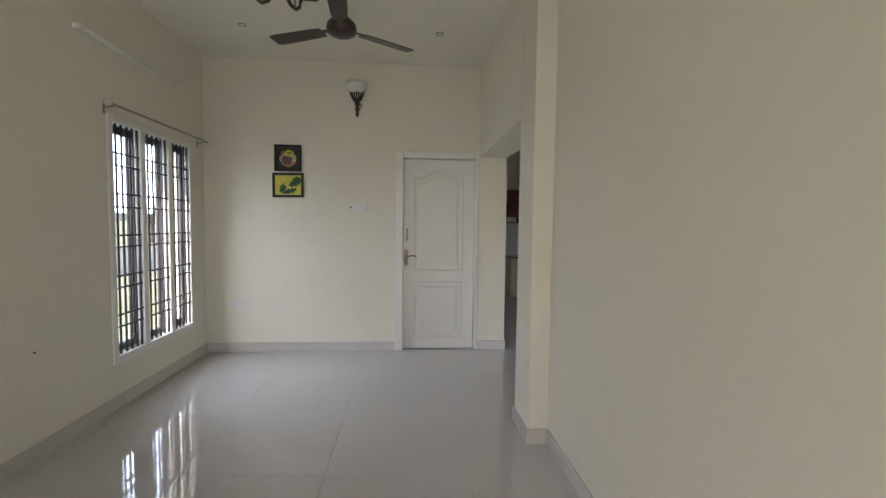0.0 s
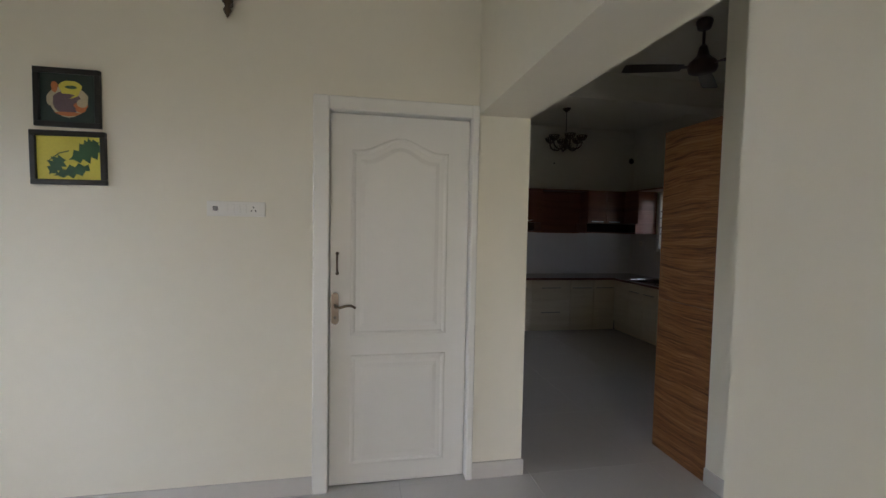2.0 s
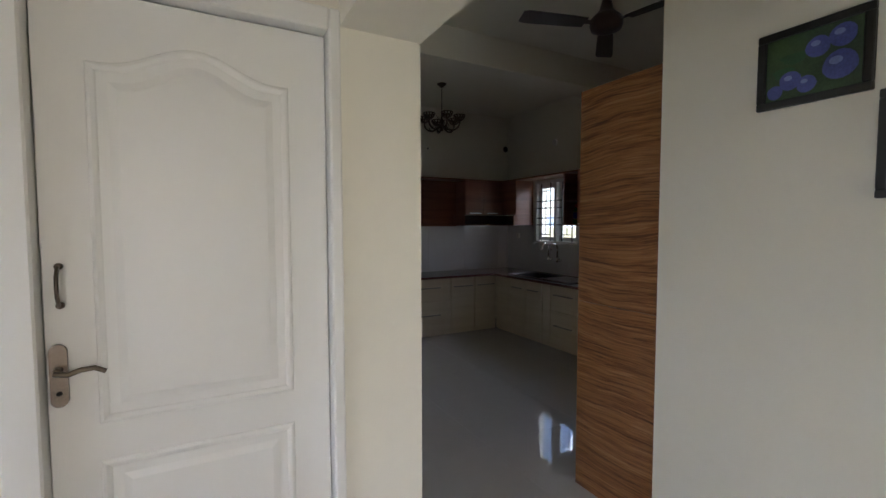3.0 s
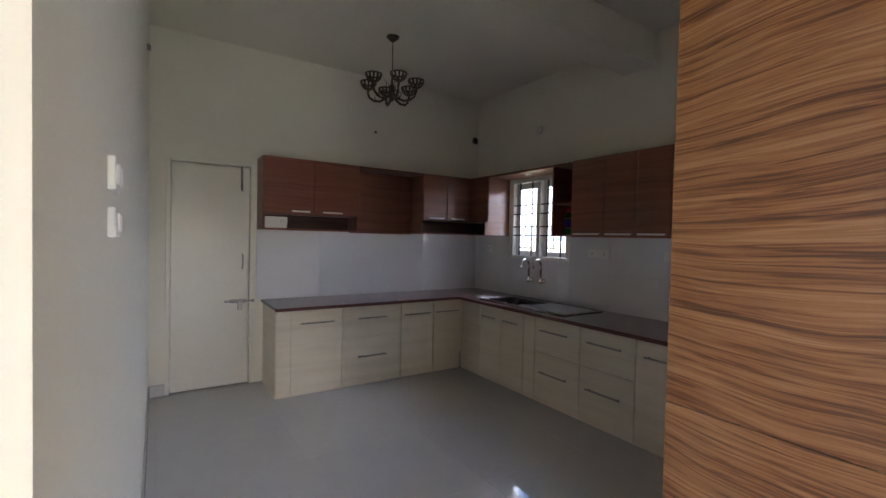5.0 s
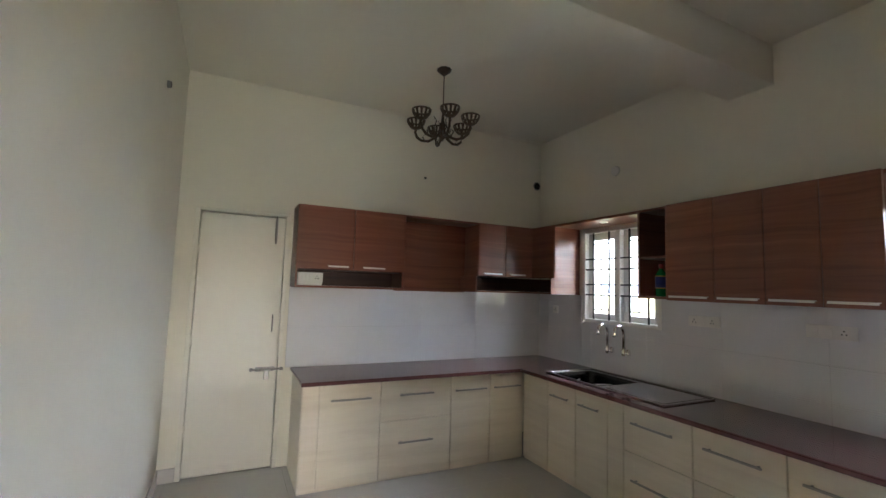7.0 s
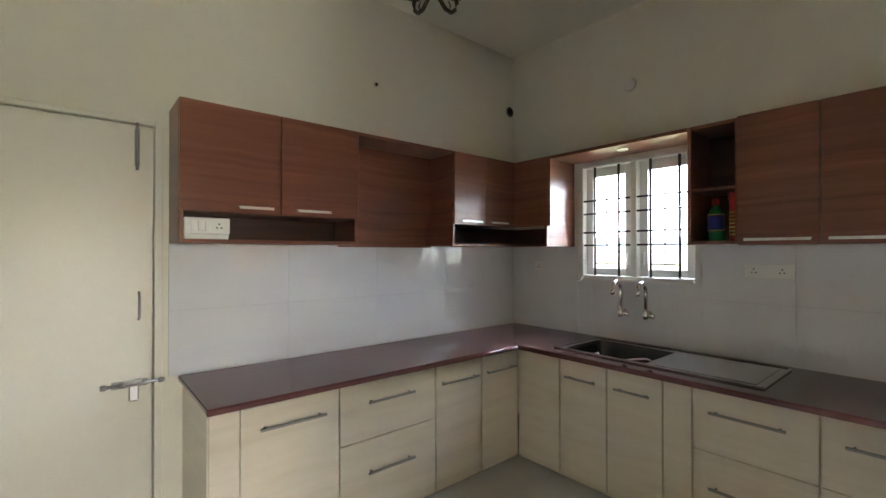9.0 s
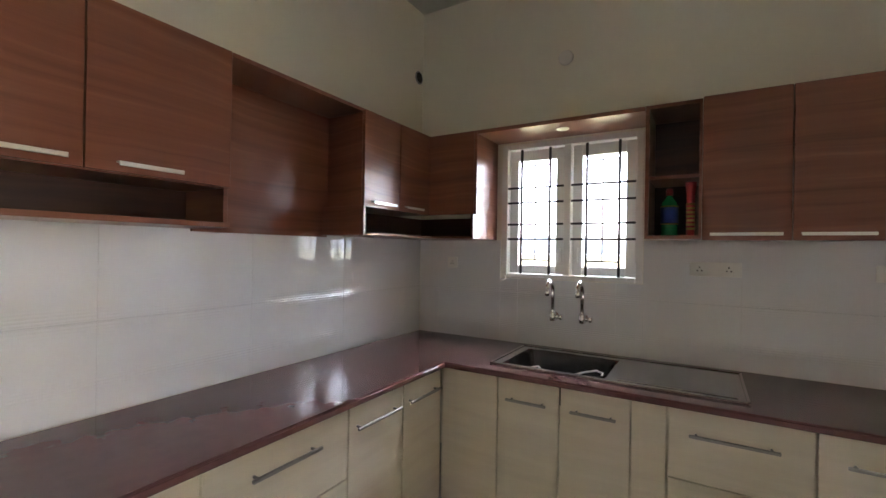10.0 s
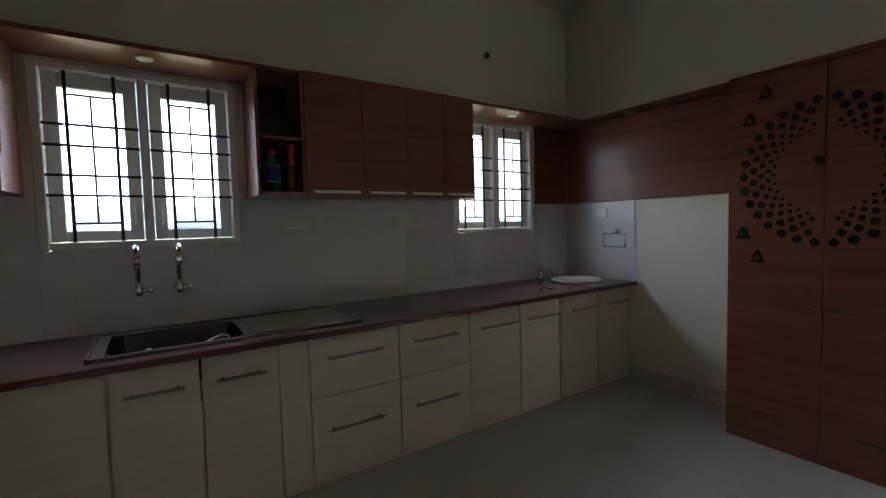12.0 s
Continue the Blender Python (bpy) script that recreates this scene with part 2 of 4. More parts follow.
def tube(bm, pts, r, segs=8, taper=1.0):
    """A round bar along points."""
    pts = [Vector(p) for p in pts]
    rings = []
    up = Vector((0, 0, 1))
    for i, p in enumerate(pts):
        d = (pts[min(i + 1, len(pts) - 1)] - pts[max(i - 1, 0)]).normalized()
        ref = up if abs(d.dot(up)) < 0.95 else Vector((1, 0, 0))
        s = d.cross(ref).normalized()
        u = s.cross(d).normalized()
        rr = r * (1 + (taper - 1) * i / max(1, len(pts) - 1))
        rings.append([bm.verts.new(p + (s * math.cos(2 * math.pi * k / segs) + u * math.sin(2 * math.pi * k / segs)) * rr) for k in range(segs)])
    for a, b in zip(rings, rings[1:]):
        for k in range(segs):
            f = bm.faces.new((a[k], a[(k + 1) % segs], b[(k + 1) % segs], b[k]))
            f.smooth = True
    bm.faces.new(rings[0][::-1])
    bm.faces.new(rings[-1])
    return bm


def slab(bm, outline, depth):
    """An outline (list of points in one plane) pushed by the vector depth."""
    d = Vector(depth)
    a = [bm.verts.new(Vector(p)) for p in outline]
    b = [bm.verts.new(Vector(p) + d) for p in outline]
    n = len(a)
    bm.faces.new(a)
    bm.faces.new(b[::-1])
    for i in range(n):
        bm.faces.new((a[i], b[i], b[(i + 1) % n], a[(i + 1) % n]))
    return bm


def link(name, bm, material):
    bmesh.ops.recalc_face_normals(bm, faces=bm.faces[:])
    me = bpy.data.meshes.new(name)
    bm.to_mesh(me)
    bm.free()
    me.materials.append(material)
    return new(name, me)


def thing(name, at, label, category, group="", kind=""):
    e = new(name)
    e.location = at
    e.empty_display_size = 0.1
    return tagged(e, label, category, group, kind)


def part(name, bm, material, parent, label=""):
    """One mesh, in world metres, under a thing or a part."""
    ob = link(name, bm, material)
    ob.parent = parent
    if parent.type == "EMPTY":
        ob.matrix_parent_inverse = Matrix.Translation(parent.location).inverted()
    if label:
        ob["label"] = label
    return ob


def structure(name, bm, material, label, category):
    return tagged(link(name, bm, material), label, category, kind="structure")


# ---- plan ----
CZ = 3.12
XW, YN = -2.20, 5.11
XB, XP = 0.73, 1.042
XE, YK, YS = 4.49, 9.17, 4.92
XQ = 2.10

W = bmesh.new()
box(W, -2.43, XW, -2.6, 3.62, 0, CZ)
box(W, -2.43, XW, 4.83, YN, 0, CZ)
box(W, -2.43, XW, 3.62, 4.83, 0, 0.34)
box(W, -2.43, XW, 3.62, 4.83, 2.17, CZ)
structure("wall_west", W, PAINT, "cream painted wall with a tall window", "wall")
W = bmesh.new()
box(W, -2.43, -0.19, YN, 5.34, 0, CZ)
box(W, -0.19, XB, YN, 5.34, 2.20, CZ)
box(W, XB, XP, YN, 5.34, 0, CZ)
structure("wall_living_north", W, PAINT, "cream painted wall with a white door", "wall")
W = bmesh.new()
box(W, 0.86, XP, -2.6, 2.975, 0, CZ)
box(W, XB, XP, 2.975, 3.33, 0, CZ, 0.004)
box(W, XB, XP, 3.33, YN, 2.15, CZ)
structure("wall_living_east", W, PAINT, "cream painted wall with a pillar and beam", "wall")
# The opening in this unseen wall is added to let fill light in.
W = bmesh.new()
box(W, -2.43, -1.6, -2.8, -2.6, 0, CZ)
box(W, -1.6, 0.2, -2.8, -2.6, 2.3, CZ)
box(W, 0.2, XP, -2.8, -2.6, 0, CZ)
structure("wall_living_south", W, PAINT, "cream painted wall with an added unseen opening for fill light", "wall")
W = bmesh.new()
box(W, XQ, 2.22, 1.4, 4.80, 0, CZ)
box(W, XQ, 2.12, 4.80, 4.84, 0, CZ)
structure("wall_passage", W, PAINT, "cream painted wall hung with pictures", "wall")
# Unseen end wall; its doorway is made up to pass the fill light.
W = bmesh.new()
box(W, XP, 1.10, 1.2, 1.4, 0, CZ)
box(W, 1.10, 2.04, 1.2, 1.4, 2.1, CZ)
box(W, 2.04, 2.22, 1.2, 1.4, 0, CZ)
structure("wall_passage_south", W, PAINT, "cream painted wall with a made-up gap for fill light", "wall")
structure("wall_kitchen_west", cube(0.81, XP, 5.34, 9.40, 0, CZ), PAINT, "cream painted kitchen wall", "wall")
W = bmesh.new()
box(W, XP, 1.16, YK, 9.40, 0, CZ)
box(W, 1.16, 1.86, YK, 9.40, 2.05, CZ)
box(W, 1.86, 4.72, YK, 9.40, 0, CZ)
structure("wall_kitchen_north", W, PAINT, "cream painted kitchen wall with a back door", "wall")
W = bmesh.new()
WIN = [(7.66, 8.52), (5.345, 6.195)]
ys = [YS, 5.345, 6.195, 7.66, 8.52, YK]
for a, b in ((0, 1), (2, 3), (4, 5)):
    box(W, XE, 4.72, ys[a], ys[b], 0, CZ)
for a, b in WIN:
    box(W, XE, 4.72, a, b, 0, 1.205)
    box(W, XE, 4.72, a, b, 2.075, CZ)
structure("wall_kitchen_east", W, PAINT, "cream painted kitchen wall with two windows", "wall")
structure("wall_kitchen_south", cube(2.22, 4.72, 4.80, YS, 0, CZ), PAINT, "cream painted kitchen wall", "wall")
FOOT = ((-2.43, XP, -2.8, 5.34), (XP, 2.22, 1.2, 5.34), (2.22, 4.72, 4.80, 5.34), (0.81, 4.72, 5.34, 9.40))


def footprint(z0, z1):
    bm = bmesh.new()
    for x0, x1, y0, y1 in FOOT:
        box(bm, x0, x1, y0, y1, z0, z1)
    return bm


structure("ceiling", footprint(CZ, CZ + 0.18), CEIL, "plain off-white painted ceiling", "ceiling")
structure("ceiling_beam", cube(XP, XE, 6.83, 7.12, 2.85, CZ, 0.004), CEIL, "painted concrete beam under the kitchen ceiling", "beam")

# skirting
S = bmesh.new()
for x0, x1, y0, y1 in ((XW, XW + 0.012, -2.6, YN), (XW + 0.012, -0.19, YN - 0.012, YN), (XB, XP, YN - 0.012, YN), (0.848, 0.86, -2.6, 2.963), (XB - 0.012, 0.86, 2.963, 2.975), (XB - 0.012, XB, 2.975, 3.33), (XB - 0.012, XP, 3.33, 3.342), (XQ - 0.012, XQ, 1.4, 4.84), (XP, XP + 0.012, YN - 0.012, YK), (XP + 0.012, 1.16, YK - 0.012, YK), (2.98, 3.87, YS, YS + 0.012)):
    box(S, x0, x1, y0, y1, 0.0, 0.10, 0.002)
structure("baseboard", S, SKIRT, "grey-beige glazed skirting tiles along the walls", "skirting")

# ---- left window with iron grill ----
def tall_window():
    w = thing("window_1", (XW, 4.22, 0.34), "tall white three-light window with black iron grill", "window", kind="structure")
    F = bmesh.new()
    x0, x1 = -2.30, XW + 0.012
    box(F, x0, x1, 3.62, 3.675, 0.34, 2.17, 0.004)
    box(F, x0, x1, 4.785, 4.83, 0.34, 2.17, 0.004)
    for y in (4.005, 4.405):
        box(F, x0, x1, y, y + 0.065, 0.395, 2.125, 0.004)
    box(F, x0, x1, 3.675, 4.785, 0.34, 0.395, 0.004)
    box(F, x0, x1, 3.675, 4.785, 2.125, 2.17, 0.004)
    part("window_frame", F, WHITE, w)
    for a, b in ((3.675, 4.005), (4.07, 4.405), (4.47, 4.785)):
        g = bmesh.new()
        h = 2.125 - 0.395
        for k in range(4):
            y = a + (b - a) * (0.2 + 0.2 * k)
            box(g, -2.222, -2.21, y - 0.0055, y + 0.0055, 0.395, 2.125)
        for y in (a + 0.008, b - 0.008):
            box(g, -2.222, -2.21, y - 0.007, y + 0.007, 0.395, 2.125)
        for fr in (0.127, 0.18, 0.30, 0.357, 0.48, 0.53, 0.657, 0.707, 0.825, 0.877):
            z = 2.125 - h * fr
            box(g, -2.21, -2.20, a, b, z - 0.0065, z + 0.0065)
        part("grill", g, IRON, w, "black iron bars")
        s = bmesh.new()
        for y0, y1, z0, z1 in ((a + 0.003, a + 0.032, 0.40, 2.12), (b - 0.032, b - 0.003, 0.40, 2.12), (a + 0.032, b - 0.032, 0.40, 0.46), (a + 0.032, b - 0.032, 2.06, 2.12)):
            box(s, -2.298, -2.258, y0, y1, z0, z1, 0.003)
        sash = part("sash", s, BACKLITSASH, w)
        p = part("pane", cube(-2.280, -2.276, a + 0.032, b - 0.032, 0.46, 2.06), GLASS, sash)
        p.visible_shadow = False
    part("window_sill", cube(-2.44, -2.30, 3.62, 4.83, 0.34, 0.37, 0.003), WHITE, w)
    return w


tall_window()


def casement(name, a, b):
    """White two-leaf window between y = a and y = b, with a black grill inside it."""
    w = thing(name, (XE, (a + b) / 2, 1.205), "white two-leaf kitchen window with black grill", "window", "kitchen windows", "structure")
    F = bmesh.new()
    m = (a + b) / 2
    box(F, 4.485, 4.58, a, a + 0.04, 1.205, 2.075, 0.004)
    box(F, 4.485, 4.58, b - 0.04, b, 1.205, 2.075, 0.004)
    box(F, 4.485, 4.58, a + 0.04, b - 0.04, 1.205, 1.235, 0.004)
    box(F, 4.485, 4.58, a + 0.04, b - 0.04, 2.04, 2.075, 0.004)
    box(F, 4.485, 4.58, m - 0.022, m + 0.022, 1.235, 2.04, 0.004)
    part("window_frame", F, WHITE, w)
    for y0, y1 in ((a + 0.042, m - 0.024), (m + 0.024, b - 0.042)):
        s = bmesh.new()
        st = 0.058
        box(s, 4.530, 4.570, y0, y0 + st, 1.237, 2.038, 0.004)
        box(s, 4.530, 4.570, y1 - st, y1, 1.237, 2.038, 0.004)
        box(s, 4.530, 4.570, y0 + st, y1 - st, 1.237, 1.29, 0.004)
        box(s, 4.530, 4.570, y0 + st, y1 - st, 1.97, 2.038, 0.004)
        sash = part("sash", s, WHITE, w)
        p = part("pane", cube(4.548, 4.552, y0 + st, y1 - st, 1.29, 1.97), GLASS, sash)
        p.visible_shadow = False
        hz = 1.36
        inner = y1 if y1 < m else y0
        sy = -0.03 if y1 < m else 0.03
        part("latch", box(cube(4.518, 4.530, inner + sy - 0.006, inner + sy + 0.006, hz - 0.045, hz + 0.045, 0.003), 4.508, 4.518, inner + sy - 0.005, inner + sy + 0.005, hz - 0.045, hz + 0.02, 0.003), SATIN, sash)
        g = bmesh.new()
        c = (y0 + y1) / 2
        for y in (c - 0.093, c + 0.093):
            box(g, 4.497, 4.507, y - 0.0075, y + 0.0075, 1.22, 2.06)
        box(g, 4.499, 4.505, c - 0.005, c + 0.005, 1.324, 1.935)
        for z in (1.932, 1.325):
            box(g, 4.498, 4.506, c - 0.087, c + 0.087, z - 0.0055, z + 0.0055)
        for z in (1.79, 1.693, 1.553, 1.458):
            box(g, 4.492, 4.497, y0 - 0.002, y1 + 0.002, z - 0.0065, z + 0.0065)
        part("grill", g, IRON, w, "black iron bars")
    part("window_sill", cube(4.58, 4.74, a, b, 1.19, 1.205, 0.002), WHITE, w)
    h = bmesh.new()
    tube(h, [(4.485, b - 0.03, 1.215), (4.45, b - 0.05, 1.20), (4.425, b - 0.02, 1.185)], 0.004)
    part("window_stay", h, SATIN, w)
    return w


casement("window_2", *WIN[0])
casement("window_3", *WIN[1])


# ---- doors ----
def loft(rings, cap=False):
    """Skin between outlines of equal count, the last one closed where asked."""
    bm = bmesh.new()
    vs = [[bm.verts.new(p) for p in ring] for ring in rings]
    for a, b in zip(vs, vs[1:]):
        n = len(a)
        for k in range(n):
            bm.faces.new((a[k], a[(k + 1) % n], b[(k + 1) % n], b[k]))
    if cap:
        bm.faces.new(vs[-1])
    return bm


def living_door():
    d = thing("door_1", (0.29, YN, 0), "closed white panelled door with arched upper panel", "door", kind="structure")
    F = bmesh.new()
    f0, f1 = YN - 0.018, 5.23
    box(F, -0.19, -0.105, f0, f1, 0, 2.20, 0.006)
    box(F, 0.69, XB, f0, f1, 0, 2.20, 0.006)
    box(F, -0.105, 0.69, f0, f1, 2.125, 2.20, 0.006)
    part("door_frame", F, WHITE, d)
    leaf = part("leaf", cube(-0.102, 0.687, 5.150, 5.188, 0.008, 2.121, 0.003), WHITE, d)
    y = 5.150

    def arch(x0, x1, z0, z1, top, inset):
        n = 16
        pts = [(x0 + inset, y, z0 + inset), (x1 - inset, y, z0 + inset)]
        for i in range(n + 1):
            u = i / n
            x = x1 - inset + (x0 - x1 + 2 * inset) * u
            c = abs(2 * u - 1)
            lift = 0.5 * (1 + math.cos(math.pi * min(1, c / 0.85)))
            pts.append((x, y, z1 - inset + (top - z1) * lift))
        return pts

    def low(inset):
        return [(0.012 + inset, y, 0.12 + inset), (0.562 - inset, y, 0.12 + inset), (0.562 - inset, y, 0.765 - inset), (0.012 + inset, y, 0.765 - inset)]

    def raised(shape, steps, cap):
        return loft([[(p[0], y - h, p[2]) for p in shape(inset)] for inset, h in steps], cap)
    for shape in (lambda q: arch(0.012, 0.562, 0.875, 1.925, 2.0, q), low):
        part("molding", raised(shape, ((0.0, -0.001), (0.004, 0.004), (0.012, 0.006), (0.022, 0.003), (0.028, -0.001)), False), WHITE, leaf)
        part("panel", raised(shape, ((0.048, -0.001), (0.075, 0.005)), True), WHITE, leaf)
    # lock plate with lever
    P = bmesh.new()
    out = []
    for i in range(24):
        a = 2 * math.pi * i / 24
        out.append((-0.073 + 0.021 * math.cos(a), y, 1.035 + (0.068 if math.sin(a) > 0 else -0.068) + 0.022 * math.sin(a)))
    slab(P, out, (0, -0.008, 0))
    plate = part("lock_plate", P, BRASS, leaf, "antique brass lock plate")
    L = bmesh.new()
    tube(L, [(-0.073, y - 0.006, 1.052), (-0.073, y - 0.045, 1.052)], 0.010)
    tube(L, [(-0.075, y - 0.045, 1.052), (-0.045, y - 0.048, 1.046), (-0.015, y - 0.048, 1.056), (0.015, y - 0.048, 1.058), (0.041, y - 0.046, 1.044)], 0.008, 8, 0.9)
    part("lever", L, BRASS, leaf, "antique brass lever")
    part("keyhole", lathe(bmesh.new(), [(0.007, 0), (0.007, 0.003)], (-0.073, y - 0.008, 0.985), 12, Matrix.Rotation(radians(90), 3, "X")), HOLESHADE, leaf)
    H = bmesh.new()
    for z in (1.345, 1.235):
        lathe(H, [(0.010, 0), (0.010, 0.012), (0.006, 0.02)], (-0.062, y, z), 10, Matrix.Rotation(radians(90), 3, "X"))
    tube(H, [(-0.062, y - 0.016, 1.235), (-0.062, y - 0.034, 1.262), (-0.062, y - 0.036, 1.29), (-0.062, y - 0.034, 1.318), (-0.062, y - 0.016, 1.345)], 0.0055)
    part("pull_handle", H, BRASS, leaf, "antique brass pull handle")
    return d


living_door()
structure("door_backing", cube(-0.19, XB, 5.30, 5.34, 0, 2.2), PAINT, "plain wall behind the closed door", "wall")


def back_door():
    d = thing("door_2", (1.51, YK, 0), "closed cream flush kitchen back door with bolts", "door", kind="structure")
    F = bmesh.new()
    box(F, 1.16, 1.195, YK - 0.012, 9.30, 0, 2.05, 0.004)
    box(F, 1.825, 1.86, YK - 0.012, 9.30, 0, 2.05, 0.004)
    box(F, 1.195, 1.825, YK - 0.012, 9.30, 2.022, 2.05, 0.004)
    part("door_frame", F, DOORCREAM, d)
    y = YK + 0.006
    leaf = part("leaf", cube(1.199, 1.821, y, y + 0.038, 0.012, 2.018, 0.003), DOORCREAM, d)
    B = bmesh.new()
    box(B, 1.745, 1.765, y - 0.006, y, 1.82, 2.0, 0.002)
    tube(B, [(1.755, y - 0.012, 1.80), (1.755, y - 0.012, 2.03)], 0.007)
    part("tower_bolt", B, DULL, leaf, "steel tower bolt")
    A = bmesh.new()
    box(A, 1.66, 1.80, y - 0.005, y, 0.765, 0.80, 0.002)
    tube(A, [(1.62, y - 0.016, 0.783), (1.87, y - 0.016, 0.783)], 0.008)
    for x in (1.63, 1.70, 1.79, 1.855):
        lathe(A, [(0.012, -0.012), (0.014, 0), (0.012, 0.012)], (x, y - 0.016, 0.783), 10, Matrix.Rotation(radians(90), 3, "Y"))
    box(A, 1.725, 1.765, y - 0.02, y - 0.008, 0.70, 0.775, 0.006)
    part("aldrop", A, DULL, leaf, "steel aldrop latch")
    H = bmesh.new()
    tube(H, [(1.765, y, 1.085), (1.765, y - 0.03, 1.10), (1.765, y - 0.03, 1.20), (1.765, y, 1.215)], 0.006)
    part("pull_handle", H, DULL, leaf)
    Hg = bmesh.new()
    for z in (0.35, 1.02, 1.72):
        lathe(Hg, [(0.006, -0.045), (0.006, 0.045)], (1.197, y - 0.004, z), 8)
    part("hinge", Hg, DOORCREAM, d)
    return d


back_door()
# Unseen sheet, added to keep outside light from leaking round the leaf.
structure("door_backing", cube(1.16, 1.86, 9.34, 9.40, 0, 2.05), PAINT, "unseen backing that stops light leaks round the back door", "wall")

# ---- kitchen units ----
FX, FY = 3.87, 8.60
CT, ZT0, DT = 0.789, 0.766, 0.762


def bar_handle(parent, axis, a, b, z, front):
    bm = bmesh.new()
    o = front - 0.03
    if axis == "x":
        box(bm, a, b, o - 0.006, o + 0.006, z - 0.006, z + 0.006, 0.002)
        for x in (a + 0.025, b - 0.025):
            tube(bm, [(x, front, z), (x, o, z)], 0.005)
    else:
        box(bm, o - 0.006, o + 0.006, a, b, z - 0.006, z + 0.006, 0.002)
        for y in (a + 0.025, b - 0.025):
            tube(bm, [(front, y, z), (o, y, z)], 0.005)
    return part("handle", bm, DULL, parent, "brushed steel bar handle")


def base_unit(axis, a, b, style, h=None, label=""):
    """A floor unit from a to b along x (front at y = FY) or along y (front at x = FX)."""
    mid = (a + b) / 2
    u = thing("base_cabinet", (mid, 8.9, 0) if axis == "x" else (4.2, mid, 0), label, "cabinet", "kitchen base cabinets")
    t = 0.018

    def front(p, q, z0, z1):
        return cube(p, q, FY, FY + t, z0, z1, 0.0015) if axis == "x" else cube(FX, FX + t, p, q, z0, z1, 0.0015)
    if axis == "x":
        body = cube(a, b, FY + t + 0.002, YK - 0.02, 0.0, DT)
    else:
        body = cube(FX + t + 0.002, XE - 0.02, a, b, 0.0, 0.55 if 7.6 < mid < 8.4 else DT)
    part("body", body, IVORY, u)
    g = 0.0042
    fr = FY if axis == "x" else FX
    if style == "drawers":
        for z0, z1, hz in ((0.02, 0.440, 0.28), (0.446, DT - 0.003, 0.64)):
            d = part("drawer", front(a + g, b - g, z0, z1), IVORY, u)
            bar_handle(d, axis, h[0], h[1], hz, fr)
    else:
        d = part("door" if style == "door" else "filler_panel", front(a + g, b - g, 0.02, DT - 0.003), IVORY, u)
        if h:
            bar_handle(d, axis, h[0], h[1], 0.638, fr)
    return u


for a, b, st, h, lb in ((1.945, 2.066, "filler", None, "narrow ivory end panel of the kitchen base"), (2.066, 2.528, "door", (2.144, 2.447), "ivory laminate base cabinet with steel handle"), (2.528, 3.138, "drawers", (2.677, 2.968), "ivory laminate unit with two deep drawers"), (3.138, 3.515, "door", (3.165, 3.466), "ivory laminate base cabinet with steel handle"), (3.515, 3.868, "door", (3.54, 3.82), "ivory laminate corner cabinet with steel handle")):
    base_unit("x", a, b, st, h, lb)
for a, b, st, h, lb in ((8.264, 8.598, "filler", None, "plain ivory corner filler panel"), (7.946, 8.264, "door", (8.005, 8.21), "ivory sink cabinet with short steel handle"), (7.632, 7.946, "door", (7.69, 7.89), "ivory sink cabinet with short steel handle"), (7.49, 7.632, "filler", None, "narrow plain ivory panel between cabinets"), (7.004, 7.49, "drawers", (7.111, 7.41), "ivory laminate unit with two deep drawers"), (6.528, 7.004, "drawers", (6.625, 6.925), "ivory laminate unit with two deep drawers"), (6.112, 6.528, "door", (6.155, 6.453), "ivory laminate base cabinet with steel handle"), (5.73, 6.112, "door", (5.76, 6.065), "ivory laminate base cabinet with steel handle"), (5.315, 5.73, "door", (5.345, 5.62), "ivory laminate base cabinet with steel handle"), (4.925, 5.315, "door", (4.95, 5.222), "ivory laminate base cabinet with steel handle")):
    base_unit("y", a, b, st, h, lb)

# worktop, with cut-outs for sink and basin
SK = (3.895, 4.405, 7.20, 8.325)
BC, BR = (4.15, 5.22), 0.20
T = bmesh.new()
zt0 = ZT0
bx0, bx1, by0, by1 = 3.935, 4.335, 7.755, 8.265
gx = [1.925, 3.785, bx0, bx1, XE - 0.012]
gy = [YS + 0.012, by0, by1, 8.530, YK - 0.012]
cells = {(i, j) for i in range(4) for j in range(4) if (i > 0 or j == 3) and (i, j) != (2, 1)}
vt = {}
for z in (zt0, CT):
    for i, x in enumerate(gx):
        for j, y in enumerate(gy):
            vt[i, j, z] = T.verts.new((x, y, z))
for i, j in cells:
    for z in (zt0, CT):
        T.faces.new([vt[i, j, z], vt[i + 1, j, z], vt[i + 1, j + 1, z], vt[i, j + 1, z]])
    for di, dj, a, b in ((-1, 0, (0, 0), (0, 1)), (1, 0, (1, 0), (1, 1)), (0, -1, (0, 0), (1, 0)), (0, 1, (0, 1), (1, 1))):
        if (i + di, j + dj) not in cells:
            p, q = (i + a[0], j + a[1]), (i + b[0], j + b[1])
            T.faces.new([vt[(*p, zt0)], vt[(*q, zt0)], vt[(*q, CT)], vt[(*p, CT)]])
bmesh.ops.delete(T, geom=[v for v in T.verts if not v.link_faces], context="VERTS")
bmesh.ops.recalc_face_normals(T, faces=T.faces[:])
bmesh.ops.bevel(T, geom=[e for e in T.edges if len(e.link_faces) == 2 and e.calc_face_angle() > 0.5], offset=0.004, segments=2, affect="EDGES")
wt = thing("worktop", (3.8, 8.5, zt0), "polished maroon granite worktop along two walls", "worktop")
part("slab", T, GRANITE, wt)
part("front_edge", cube(1.925, 3.778, 8.5245, 8.5295, zt0 - 0.004, CT - 0.005, 0.002), GRANITE, wt)
